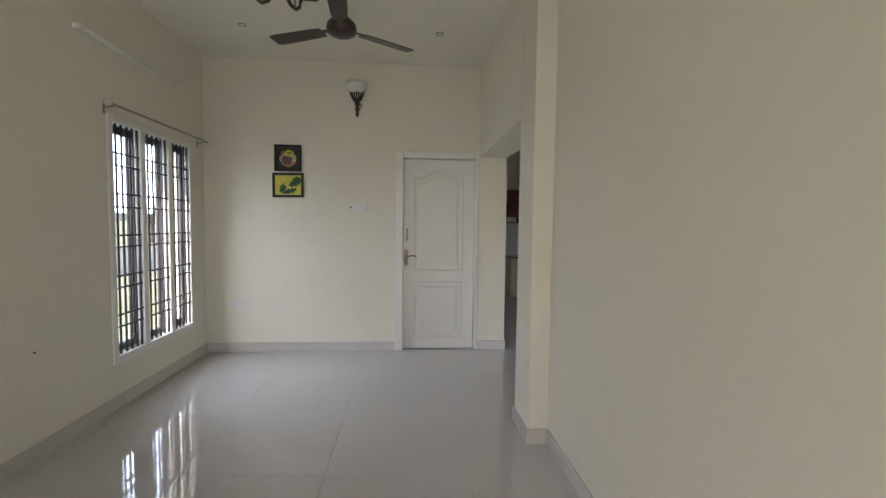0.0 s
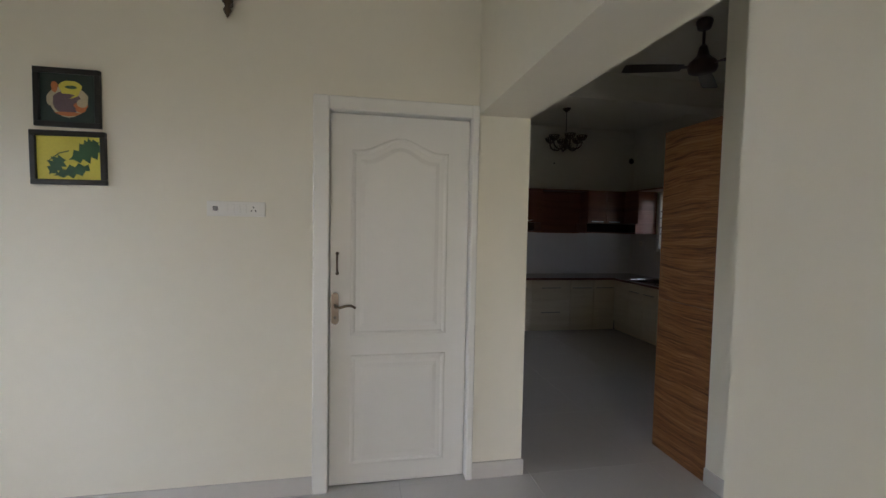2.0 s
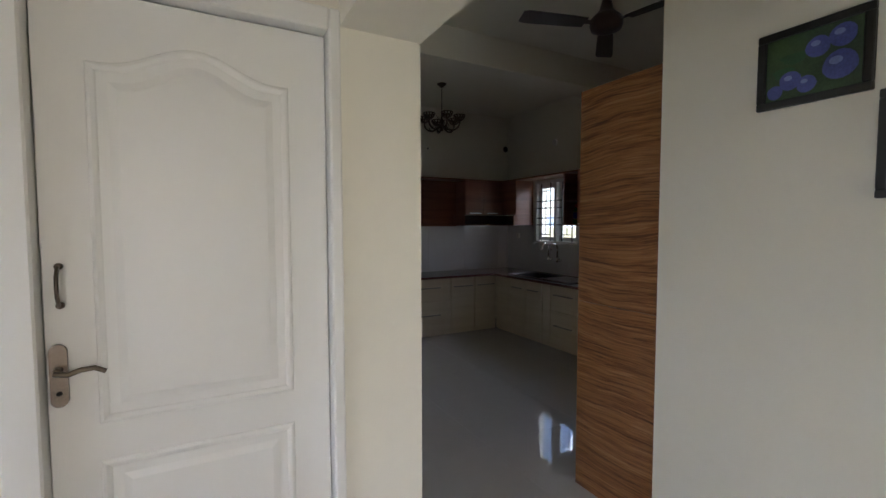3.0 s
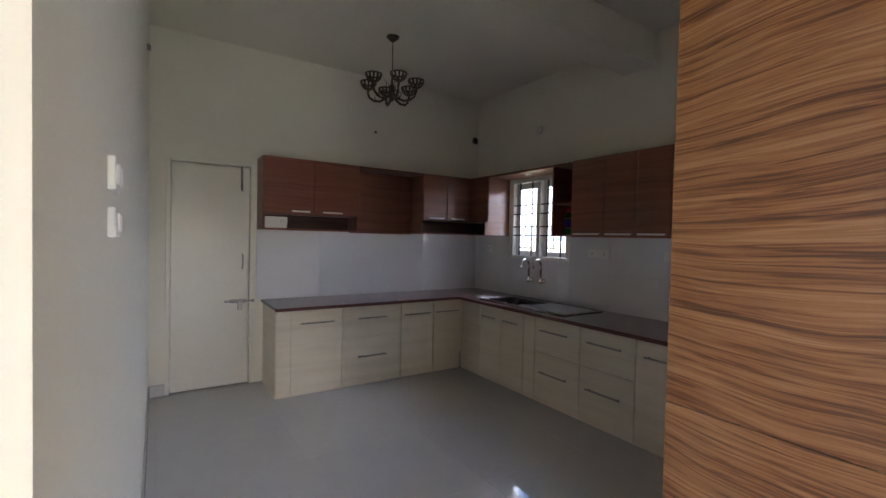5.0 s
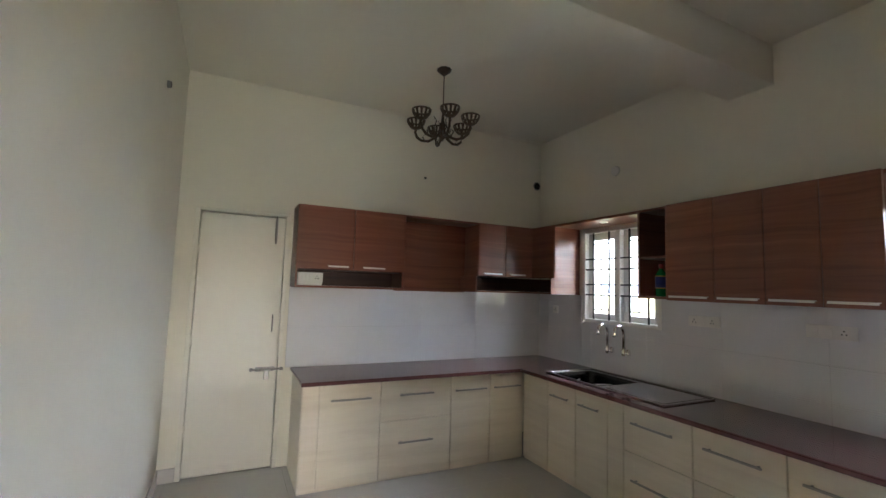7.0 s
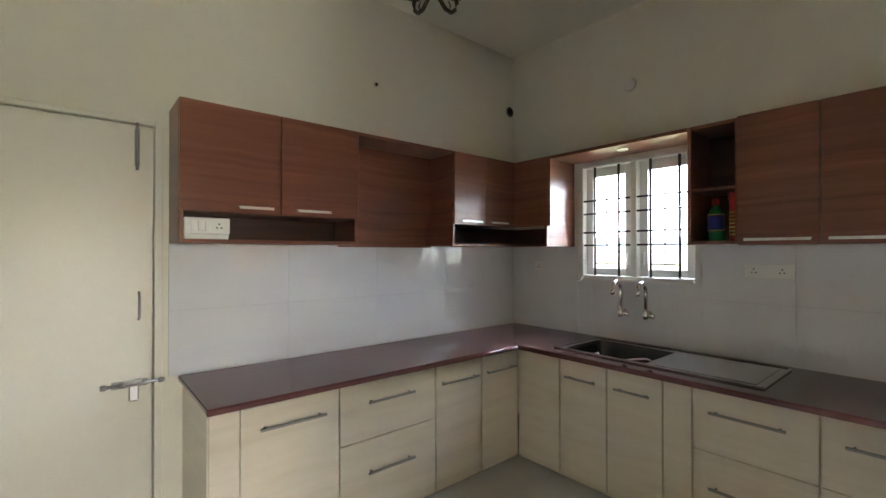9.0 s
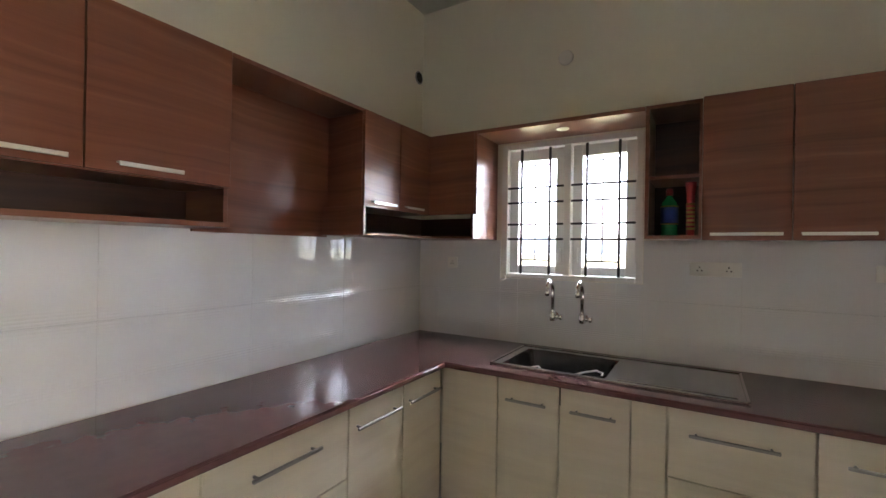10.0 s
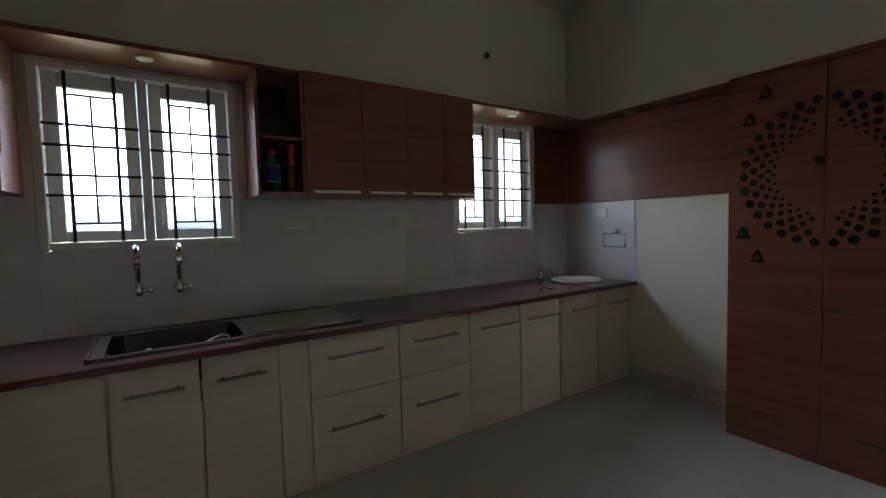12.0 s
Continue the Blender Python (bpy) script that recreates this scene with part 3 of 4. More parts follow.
part("front_edge", cube(3.7795, 3.7845, YS + 0.012, 8.5295, zt0 - 0.004, CT - 0.005, 0.002), GRANITE, wt)


def sink():
    s = thing("sink", (4.16, 7.77, CT), "stainless steel kitchen sink with drainboard", "sink")
    R = bmesh.new()
    x0, x1, y0, y1 = SK
    z = CT + 0.005
    box(R, x0, x1, by1, y1, CT, z, 0.002)
    box(R, x0, bx0, by0, by1, CT, z, 0.002)
    box(R, bx1, x1, by0, by1, CT, z, 0.002)
    box(R, x0, x1, y0, by0, CT, z, 0.002)
    for a, b, c, d in ((x0, x1, y0, y0 + 0.012), (x0, x1, y1 - 0.012, y1), (x0, x0 + 0.012, y0, y1), (x1 - 0.012, x1, y0, y1)):
        box(R, a, b, c, d, z, z + 0.005, 0.002)
    part("rim", R, STEEL, s)
    part("drainboard", cube(x0 + 0.045, x1 - 0.045, y0 + 0.04, by0 - 0.045, z, z + 0.0025, 0.001), STEEL, s, "smooth steel drainboard")
    B = bmesh.new()
    n = 32
    rings = []
    for zz, k in ((z + 0.001, 1.0), (CT - 0.02, 0.97), (CT - 0.12, 0.93), (CT - 0.17, 0.85), (CT - 0.175, 0.3)):
        ring = []
        for i in range(n):
            a = 2 * math.pi * i / n
            e = 0.35
            cx = math.copysign(abs(math.cos(a)) ** e, math.cos(a))
            cy = math.copysign(abs(math.sin(a)) ** e, math.sin(a))
            ring.append(B.verts.new(((bx0 + bx1) / 2 + cx * k * (bx1 - bx0) / 2, (by0 + by1) / 2 + cy * k * (by1 - by0) / 2, zz)))
        rings.append(ring)
    for p, q in zip(rings, rings[1:]):
        for i in range(n):
            f = B.faces.new((p[i], q[i], q[(i + 1) % n], p[(i + 1) % n]))
            f.smooth = True
    B.faces.new(rings[-1])
    part("bowl", B, SHADESTEEL, s)
    part("drain", lathe(bmesh.new(), [(0.04, 0), (0.04, 0.004), (0.02, 0.006)], (4.15, 8.02, CT - 0.175), 16), CHROME, s)
    return s


sink()
cord = thing("cord", (4.05, 7.98, 0.735), "loose white cord lying in the sink", "cord")
part("strand", tube(bmesh.new(), [(4.03, 8.25, 0.735), (4.10, 8.18, 0.742), (4.08, 8.12, 0.765), (4.0, 8.06, 0.748), (3.965, 7.99, 0.752), (3.99, 7.93, 0.766), (4.07, 7.87, 0.775), (4.12, 7.83, 0.776), (4.13, 7.80, 0.764), (4.06, 7.80, 0.752), (3.98, 7.82, 0.742)], 0.005, 8), PLASTIC, cord)


def wall_tap(y, label):
    t = thing("tap", (XE - 0.012, y, 0.98), label, "tap", "kitchen taps")
    x = XE - 0.013
    B = bmesh.new()
    lathe(B, [(0.028, 0), (0.026, 0.008), (0.015, 0.012), (0.015, 0.05)], (x, y, 0.985), 16, Matrix.Rotation(radians(-90), 3, "Y"))
    lathe(B, [(0.019, -0.03), (0.021, -0.01), (0.021, 0.02), (0.012, 0.03)], (x - 0.05, y, 0.99), 16)
    part("valve_body", B, CHROME, t)
    H = bmesh.new()
    tube(H, [(x - 0.05, y, 0.985), (x - 0.05, y - 0.04, 0.985)], 0.012)
    lathe(H, [(0.018, 0), (0.02, 0.01), (0.016, 0.02)], (x - 0.05, y - 0.04, 0.985), 12, Matrix.Rotation(radians(90), 3, "X"))
    part("knob", H, CHROME, t)
    S = bmesh.new()
    pts = [(x - 0.05, y, 1.01), (x - 0.05, y, 1.13)]
    for k in range(1, 9):
        a = math.pi * k / 8
        pts.append((x - 0.05 - 0.055 + 0.055 * math.cos(a), y, 1.145 + 0.06 * math.sin(a)))
    pts.append((x - 0.16, y, 1.12))
    tube(S, pts, 0.0135, 10)
    part("spout", S, CHROME, t, "curved chrome swan-neck spout")
    return t


wall_tap(8.152, "chrome swan-neck wall tap above the sink")
wall_tap(7.977, "chrome swan-neck wall tap above the sink")


def basin():
    b = thing("wash_basin", (BC[0], BC[1], CT), "round white wash basin set in the worktop", "basin")
    part("bowl", lathe(bmesh.new(), [(BR, 0.0), (BR, 0.014), (BR - 0.012, 0.02), (BR - 0.03, 0.014), (BR - 0.06, 0.004), (0.03, 0.002)], (*BC, CT), 32), PORC, b)
    T = bmesh.new()
    lathe(T, [(0.022, 0), (0.022, 0.01), (0.015, 0.02), (0.015, 0.09), (0.02, 0.10), (0.012, 0.115)], (4.42, 5.34, CT), 14)
    tube(T, [(4.42, 5.34, CT + 0.07), (4.34, 5.31, CT + 0.085), (4.29, 5.29, CT + 0.07)], 0.01)
    f = thing("basin_tap", (4.42, 5.34, CT), "small chrome pillar tap beside the wash basin", "tap")
    part("tap_body", T, CHROME, f)


basin()

# ---- wall cupboards ----
UZ0, UZ1, NZ = 1.45, 2.11, 1.60
UY, UX = 8.89, 4.175
PT = 0.018


def strip_handle(parent, axis, a, b, z, front):
    bm = bmesh.new()
    if axis == "x":
        box(bm, a, b, front - 0.022, front, z + 0.006, z + 0.010)
        box(bm, a, b, front - 0.024, front - 0.02, z - 0.004, z + 0.010, 0.001)
    else:
        box(bm, front - 0.022, front, a, b, z + 0.006, z + 0.010)
        box(bm, front - 0.024, front - 0.02, a, b, z - 0.004, z + 0.010, 0.001)
    return part("handle", bm, SATIN, parent, "satin aluminium edge handle")


def north_left():
    c = thing("wall_cabinet", (2.35, 9.0, UZ0), "two-door walnut wall cupboard with open niche beneath", "cabinet", "kitchen wall cupboards")
    x0, x1 = 1.885, 2.795
    for a in (x0, x1 - PT):
        part("side_panel", cube(a, a + PT, UY + PT, YK - 0.003, UZ0, UZ1, 0.001), WALNUT, c)
    for z in (UZ0, NZ - 0.004, UZ1 - PT):
        part("board", cube(x0 + PT, x1 - PT, UY + PT, YK - 0.006, z, z + PT, 0.001), WALNUT, c)
    part("back_panel", cube(x0 + PT, x1 - PT, YK - 0.012, YK - 0.004, UZ0 + PT, UZ1 - PT), WALNUTSHADE, c)
    e = bmesh.new()
    box(e, x0, x0 + PT, UY, UY + PT - 0.001, UZ0, NZ - 0.004, 0.001)
    box(e, x0 + PT, x1, UY, UY + PT - 0.001, UZ0, UZ0 + PT, 0.001)
    part("edge_strip", e, WALNUT, c)
    for a, q, h in ((x0, 2.343, (2.135, 2.30)), (2.343, x1, (2.423, 2.612))):
        d = part("door", cube(a + 0.002, q - 0.002, UY, UY + PT - 0.001, NZ, UZ1, 0.0015), WALNUT, c)
        strip_handle(d, "x", h[0], h[1], NZ + 0.022, UY)
    return c


north_left()
part_panel = thing("chimney_recess", (3.15, YK, UZ0), "walnut backing panel of an empty hood recess", "panel")
part("back_panel", cube(2.797, 3.535, YK - 0.022, YK - 0.003, UZ0 - 0.01, UZ1, 0.001), WALNUT, part_panel)
part("top_board", cube(2.797, 3.535, UY + 0.002, YK - 0.024, UZ1 - PT, UZ1, 0.001), WALNUT, part_panel)


def north_right():
    c = thing("wall_cabinet", (3.95, 9.0, UZ0), "corner walnut wall cupboard above an open niche", "cabinet", "kitchen wall cupboards")
    b = bmesh.new()
    x0 = 3.54
    box(b, x0, x0 + PT, UY + PT, YK - 0.003, NZ, UZ1, 0.001)
    box(b, x0 + PT, XE - 0.003, UY + PT, YK - 0.003, UZ1 - PT, UZ1, 0.001)
    box(b, x0 + PT, UX - 0.0, UY + PT, YK - 0.003, NZ + 0.001, NZ + PT, 0.001)
    part("body", b, WALNUT, c)
    for a, q, h in ((x0, 3.853, (3.60, 3.80)), (3.853, 4.172, (3.90, 4.08))):
        d = part("door", cube(a + 0.002, q - 0.002, UY, UY + PT - 0.001, NZ + 0.002, UZ1, 0.0015), WALNUT, c)
        strip_handle(d, "x", h[0], h[1], NZ + 0.024, UY)
    s = bmesh.new()
    box(s, UX, UX + PT, 8.575, UY + PT, NZ + 0.002, UZ1, 0.001)
    part("side_front", s, WALNUT, c)
    s = bmesh.new()
    box(s, UX, XE - 0.003, 8.555, 8.573, UZ0 + 0.0, UZ1, 0.001)
    part("end_panel", s, WALNUT, c)
    n = bmesh.new()
    ny, nx = UY - 0.04, UX - 0.04
    box(n, 3.49, 3.508, ny, YK - 0.024, UZ0, NZ, 0.001)
    box(n, 3.508, XE - 0.003, ny, YK - 0.003, UZ0, UZ0 + 0.014, 0.001)
    box(n, nx, XE - 0.003, 8.573, ny, UZ0, UZ0 + 0.014, 0.001)
    box(n, nx, UX, 8.555, 8.572, UZ0, NZ, 0.001)
    part("niche", n, WALNUT, c)
    k = bmesh.new()
    box(k, 3.508, XE - 0.012, YK - 0.012, YK - 0.004, UZ0 + 0.014, NZ)
    box(k, XE - 0.012, XE - 0.004, 8.573, YK - 0.012, UZ0 + 0.014, NZ)
    part("back_panel", k, WALNUTSHADE, c)
    return c


north_right()


def open_shelf():
    c = thing("open_shelf", (4.33, 7.5, UZ0), "narrow open walnut shelf beside the window", "shelf")
    y0, y1 = 7.378, 7.622
    part("side_panel", cube(UX, XE - 0.003, y0, y0 + 0.012, UZ0, UZ1, 0.001), WALNUT, c)
    part("side_panel", cube(UX, XE - 0.003, y1 - PT, y1, UZ0, UZ1, 0.001), WALNUT, c)
    for z in (UZ0, UZ1 - PT):
        part("board", cube(UX, XE - 0.003, y0 + 0.012, y1 - PT, z, z + PT, 0.001), WALNUT, c)
    part("back_panel", cube(XE - 0.012, XE - 0.004, y0 + 0.012, y1 - PT, UZ0 + PT, UZ1 - PT), WALNUTSHADE, c)
    part("shelf", cube(UX + 0.004, XE - 0.013, y0 + 0.0125, y1 - PT - 0.0005, 1.742, 1.758, 0.001), WALNUT, c)
    return c


open_shelf()
for a, q in ((7.043, 7.377), (6.752, 7.043), (6.483, 6.752), (6.235, 6.483)):
    c = thing("wall_cabinet", (4.33, (a + q) / 2, UZ0), "single-door walnut wall cupboard with edge handle", "cabinet", "kitchen wall cupboards")
    part("body", cube(UX + PT, XE - 0.003, a + 0.0005, q - 0.0005, UZ0, UZ1, 0.001), WALNUT, c)
    d = part("door", cube(UX - 0.012, UX + PT - 0.001, a + 0.002, q - 0.002, UZ0 - 0.006, UZ1 + 0.004, 0.0015), WALNUT, c)
    m = (a + q) / 2
    w = (q - a) * 0.4
    strip_handle(d, "y", m - w, m + w, UZ0 + 0.018, UX - 0.012)


def valance(y0, y1, lab):
    v = thing("valance_board", (4.33, (y0 + y1) / 2, UZ1), lab, "panel")
    part("board", cube(UX, XE - 0.003, y0, y1, UZ1 - 0.022, UZ1, 0.001), WALNUT, v)
    return v


def downlight(x, y, z, label="small round white recessed downlight", ring=None):
    d = thing("downlight", (x, y, z), label, "downlight", "recessed downlights")
    part("ring", lathe(bmesh.new(), [(0.036, 0), (0.036, -0.004), (0.028, -0.008), (0.026, -0.003)], (x, y, z), 20), ring or SATIN, d)
    part("lens", lathe(bmesh.new(), [(0.025, -0.001), (0.024, -0.004)], (x, y, z), 20), FROST, d)


valance(7.624, 8.553, "walnut board over the sink window")
valance(4.925, 6.233, "walnut board over the far window")
downlight(4.30, 8.07, UZ1 - 0.022)
downlight(4.30, 5.75, UZ1 - 0.022)
pl = thing("wall_panel", (4.48, 5.1, UZ0), "walnut panel on the wall beside the window", "panel")
part("panel", cube(XE - 0.018, XE - 0.003, 4.945, 5.335, UZ0 - 0.02, UZ1 - 0.022, 0.001), WALNUT, pl)
pl = thing("wall_panel", (3.7, YS, UZ0), "long walnut panel on the wall above tiles", "panel")
part("panel", cube(2.975, XE - 0.019, YS + 0.003, YS + 0.022, UZ0 - 0.02, UZ1 - 0.022, 0.001), WALNUT, pl)
part("top_board", cube(2.975, UX - 0.002, YS + 0.003, YS + 0.15, UZ1 - 0.021, UZ1, 0.001), WALNUT, pl)
downlight(3.80, YS + 0.09, UZ1 - 0.021)


# ---- prayer cabinet with zebrano side ----
def prayer_cabinet():
    x0, x1, y0, y1, zt = 2.105, 2.975, 4.925, 5.325, 2.175
    zf = 2.05
    c = thing("prayer_cabinet", ((x0 + x1) / 2, 5.1, 0), "tall two-door walnut prayer cabinet with mandala cut-outs", "cabinet")
    for z0, z1 in ((0.0, 1.04), (1.042, zt)):
        part("side_panel", cube(x0, x0 + 0.018, 4.842, y1, z0, z1, 0.001), ZEBRA, c, "zebrano-striped side panel")
    part("body", cube(x0 + 0.02, x1, y0, y1 - 0.022, 0, zf - 0.004, 0.001), WALNUT, c)
    m = (x0 + x1) / 2
    for a, b in ((x0 + 0.021, m), (m, x1)):
        d = part("door", cube(a + 0.002, b - 0.002, y1 - 0.02, y1, 0.27, zf - 0.03, 0.0015), WALNUT, c)
        s = -1 if b == m else 1
        for z, k in ((0.80, 0.05), (0.88, 0.03)):
            h = bmesh.new()
            tube(h, [(m + s * 0.03, y1 + 0.02, z), (m + s * (0.03 + 2 * k), y1 + 0.02, z)], 0.005)
            for q in (0.035, 0.025 + 2 * k):
                tube(h, [(m + s * q, y1, z), (m + s * q, y1 + 0.02, z)], 0.004, 6)
            part("handle", h, BRASS, d, "small brass handle")
        w = part("drawer", cube(a + 0.002, b - 0.002, y1 - 0.02, y1, 0.05, 0.266, 0.0015), WALNUT, c)
        h = bmesh.new()
        mm = (a + b) / 2
        tube(h, [(mm - 0.07, y1 + 0.02, 0.19), (mm + 0.07, y1 + 0.02, 0.19)], 0.005)
        for q in (-0.06, 0.06):
            tube(h, [(mm + q, y1, 0.19), (mm + q, y1 + 0.02, 0.19)], 0.004, 6)
        part("handle", h, BRASS, w, "small brass handle")
        # dark raised diamonds in rings round the middle, for the shade in cut-outs
        f = bmesh.new()
        n = 30
        for ring, (r, k) in enumerate(((0.355, 0.024), (0.310, 0.0205), (0.272, 0.0165), (0.241, 0.013), (0.216, 0.010))):
            for i in range(n):
                t = 2 * math.pi * (i + 0.5 * (ring % 2)) / n
                cx, cz = m + r * math.cos(t), 1.49 + r * math.sin(t)
                if not a + 0.03 < cx < b - 0.03:
                    continue
                rad, tan = (math.cos(t), math.sin(t)), (-math.sin(t), math.cos(t))
                o = []
                for u, v in ((1, 0), (0.62, 0.62), (0, 1), (-0.62, 0.62), (-1, 0), (-0.62, -0.62), (0, -1), (0.62, -0.62)):
                    o.append((cx + k * (u * rad[0] + v * tan[0]), y1 + 0.0015, cz + k * (u * rad[1] + v * tan[1])))
                slab(f, o, (0, -0.01, 0))
        fo = part("mandala_cutout_shade", f, HOLESHADE, d, "dark diamond plates painted as shaded cut-outs in rings")
        fo["kind"] = "stuff"
    for sx in (-1, 1):
        for dx, z in ((0.255, 1.93), (0.33, 1.80), (0.355, 1.18), (0.285, 1.05)):
            b = bmesh.new()
            cx = m + sx * dx
            prof = [(0.036, -0.028), (0.036, -0.018), (0.026, -0.012), (0.023, 0.012), (0.014, 0.03), (0.006, 0.036)]
            o = [(cx + r, y1 + 0.002, z + h) for r, h in prof] + [(cx - r, y1 + 0.002, z + h) for r, h in prof[::-1]]
            slab(b, o, (0, -0.008, 0))
            # A dark plate in place of a bell-shaped cut-out's shaded depth.
            part("bell_cutout_shade", b, HOLESHADE, c, "dark bell-shaped plate painted as a shaded cut-out")
            g = bmesh.new()
            lathe(g, [(0.002, 0.014), (0.009, 0.006), (0.013, -0.010), (0.004, -0.014)], (cx, y1 + 0.006, z), 10)
            part("bell", g, BRASS, c, "tiny brass bell")
    part("knocker", lathe(bmesh.new(), [(0.012, 0), (0.02, 0.006), (0.012, 0.016)], (m + 0.03, y1, 1.55), 12, Matrix.Rotation(radians(-90), 3, "X")), BRASS, c)
    part("plinth", cube(x0 + 0.02, x1, y1 - 0.022, y1 - 0.006, 0.0, 0.047, 0.001), WALNUT, c)
    part("cornice", cube(x0 + 0.02, x1, y1 - 0.02, y1, zf - 0.027, zf, 0.0015), WALNUT, c)
    return c


prayer_cabinet()


# ---- lamps and fans ----
def ceiling_fan(x, y, hub, turn, label):
    f = thing("ceiling_fan", (x, y, CZ), label, "fan", "ceiling fans")
    part("canopy", lathe(bmesh.new(), [(0.055, 0), (0.06, -0.02), (0.045, -0.07), (0.02, -0.08)], (x, y, CZ), 20), FANBROWN, f)
    part("rod", tube(bmesh.new(), [(x, y, CZ - 0.06), (x, y, hub + 0.08)], 0.011), FANBROWN, f)
    part("motor", lathe(bmesh.new(), [(0.02, 0.17), (0.03, 0.15), (0.045, 0.09), (0.075, 0.06), (0.10, 0.035), (0.105, 0.0), (0.095, -0.03), (0.06, -0.045), (0.03, -0.05)], (x, y, hub), 28), FANBROWN, f)
    for k in range(3):
        R = Matrix.Translation((x, y, hub)) @ Matrix.Rotation(radians(turn + 120 * k), 4, "Z")
        b = bmesh.new()
        T = Matrix.Rotation(radians(9), 4, "X")
        prof = [(0.15, 0.048), (0.25, 0.055), (0.45, 0.060), (0.55, 0.062), (0.585, 0.05)]
        out = [(px, w, 0) for px, w in prof] + [(px - 0.0, -w, 0) for px, w in prof[::-1]]
        slab(b, out, (0, 0, 0.004))
        b.transform(R @ T)
        blade = part("blade", b, FANBROWN, f)
        a = cube(0.09, 0.20, -0.018, 0.018, 0.004, 0.010, 0.002)
        a.transform(R @ T)
        part("blade_arm", a, FANBROWN, blade)
    return f


ceiling_fan(-0.52, 3.45, 2.75, 275.0, "dark brown three-blade ceiling fan at rest")
ceiling_fan(2.63, 5.63, 2.76, 43.0, "dark brown three-blade ceiling fan at rest")


def openwork(at, profile, segs=24, wall=0.005):
    """A turned cup whose side is cut into ribs between a whole foot and a whole rim."""
    bm = bmesh.new()
    rings = [[bm.verts.new((at[0] + r * math.cos(2 * math.pi * k / segs), at[1] + r * math.sin(2 * math.pi * k / segs), at[2] + h)) for k in range(segs)] for r, h in profile]
    for row, (a, b) in enumerate(zip(rings, rings[1:])):
        for k in range(segs):
            if row in (0, len(profile) - 2) or k % 2 == 0:
                bm.faces.new((a[k], a[(k + 1) % segs], b[(k + 1) % segs], b[k]))
    bm.faces.new(rings[0][::-1])
    bmesh.ops.recalc_face_normals(bm, faces=bm.faces[:])
    bmesh.ops.solidify(bm, geom=bm.faces[:], thickness=wall)
    return bm


def chandelier(x, y, z, arms, r, label, cup, drop=True):
    """Bronze chandelier whose lowest point is z."""
    c = thing("chandelier", (x, y, CZ), label, "chandelier", "chandeliers")
    part("ceiling_rose", lathe(bmesh.new(), [(0.055, 0), (0.052, -0.012), (0.03, -0.03), (0.012, -0.045)], (x, y, CZ), 20, flute=0.04), BRONZE, c)
    part("rod", tube(bmesh.new(), [(x, y, CZ - 0.04), (x, y, z + 0.20)], 0.004, 6), BRONZE, c)
    part("stem", lathe(bmesh.new(), [(0.004, 0), (0.012, 0.015), (0.028, 0.035), (0.03, 0.06), (0.014, 0.075), (0.02, 0.10), (0.026, 0.125), (0.012, 0.15), (0.009, 0.19), (0.005, 0.22)], (x, y, z), 16), BRONZE, c)
    for k in range(arms):
        a = 2 * math.pi * (k + 0.3) / arms
        ca, sa = math.cos(a), math.sin(a)
        b = bmesh.new()
        pts = []
        for u, h in ((0.08, 0.07), (0.25, 0.03), (0.5, 0.008), (0.75, 0.015), (0.93, 0.045), (1.0, 0.085), (0.98, 0.105)):
            pts.append((x + ca * r * u, y + sa * r * u, z + h))
        tube(b, pts, 0.010, 8)
        for u, h, q in ((0.3, 0.06, 0.03), (0.62, 0.035, 0.025)):
            tube(b, [(x + ca * r * u, y + sa * r * u, z + h - 0.03), (x + ca * r * (u + 0.1), y + sa * r * (u + 0.1), z + h + 0.01), (x + ca * r * (u + 0.02), y + sa * r * (u + 0.02), z + h + q)], 0.006, 6, 0.4)
        arm = part("arm", b, BRONZE, c)
        px, py = x + ca * r * 0.98, y + sa * r * 0.98
        bowl = openwork((px, py, z), ((0.014, 0.106), (0.032, 0.113), (0.050, 0.128), (0.063, 0.147), (0.070, 0.166), (0.072, 0.178)))
        part("cup", bowl, cup, arm, "open ribbed bronze cup")
    for k in range(4):
        a = math.pi * k / 2
        part("scroll", tube(bmesh.new(), [(x + 0.02 * math.cos(a), y + 0.02 * math.sin(a), z + 0.06), (x + 0.07 * math.cos(a), y + 0.07 * math.sin(a), z + 0.09), (x + 0.05 * math.cos(a), y + 0.05 * math.sin(a), z + 0.15), (x + 0.075 * math.cos(a), y + 0.075 * math.sin(a), z + 0.18)], 0.005, 6, 0.5), BRONZE, c)
    return c


chandelier(2.78, 8.18, 2.565, 6, 0.215, "dark bronze six-arm chandelier with empty cups", BRONZE)
chandelier(-0.70, 2.62, 2.55, 6, 0.23, "dark bronze chandelier under the living ceiling", BRONZE)
for x in (-1.50, 0.22):
    downlight(x, 4.31, CZ, "small round recessed ceiling downlight", DULL)


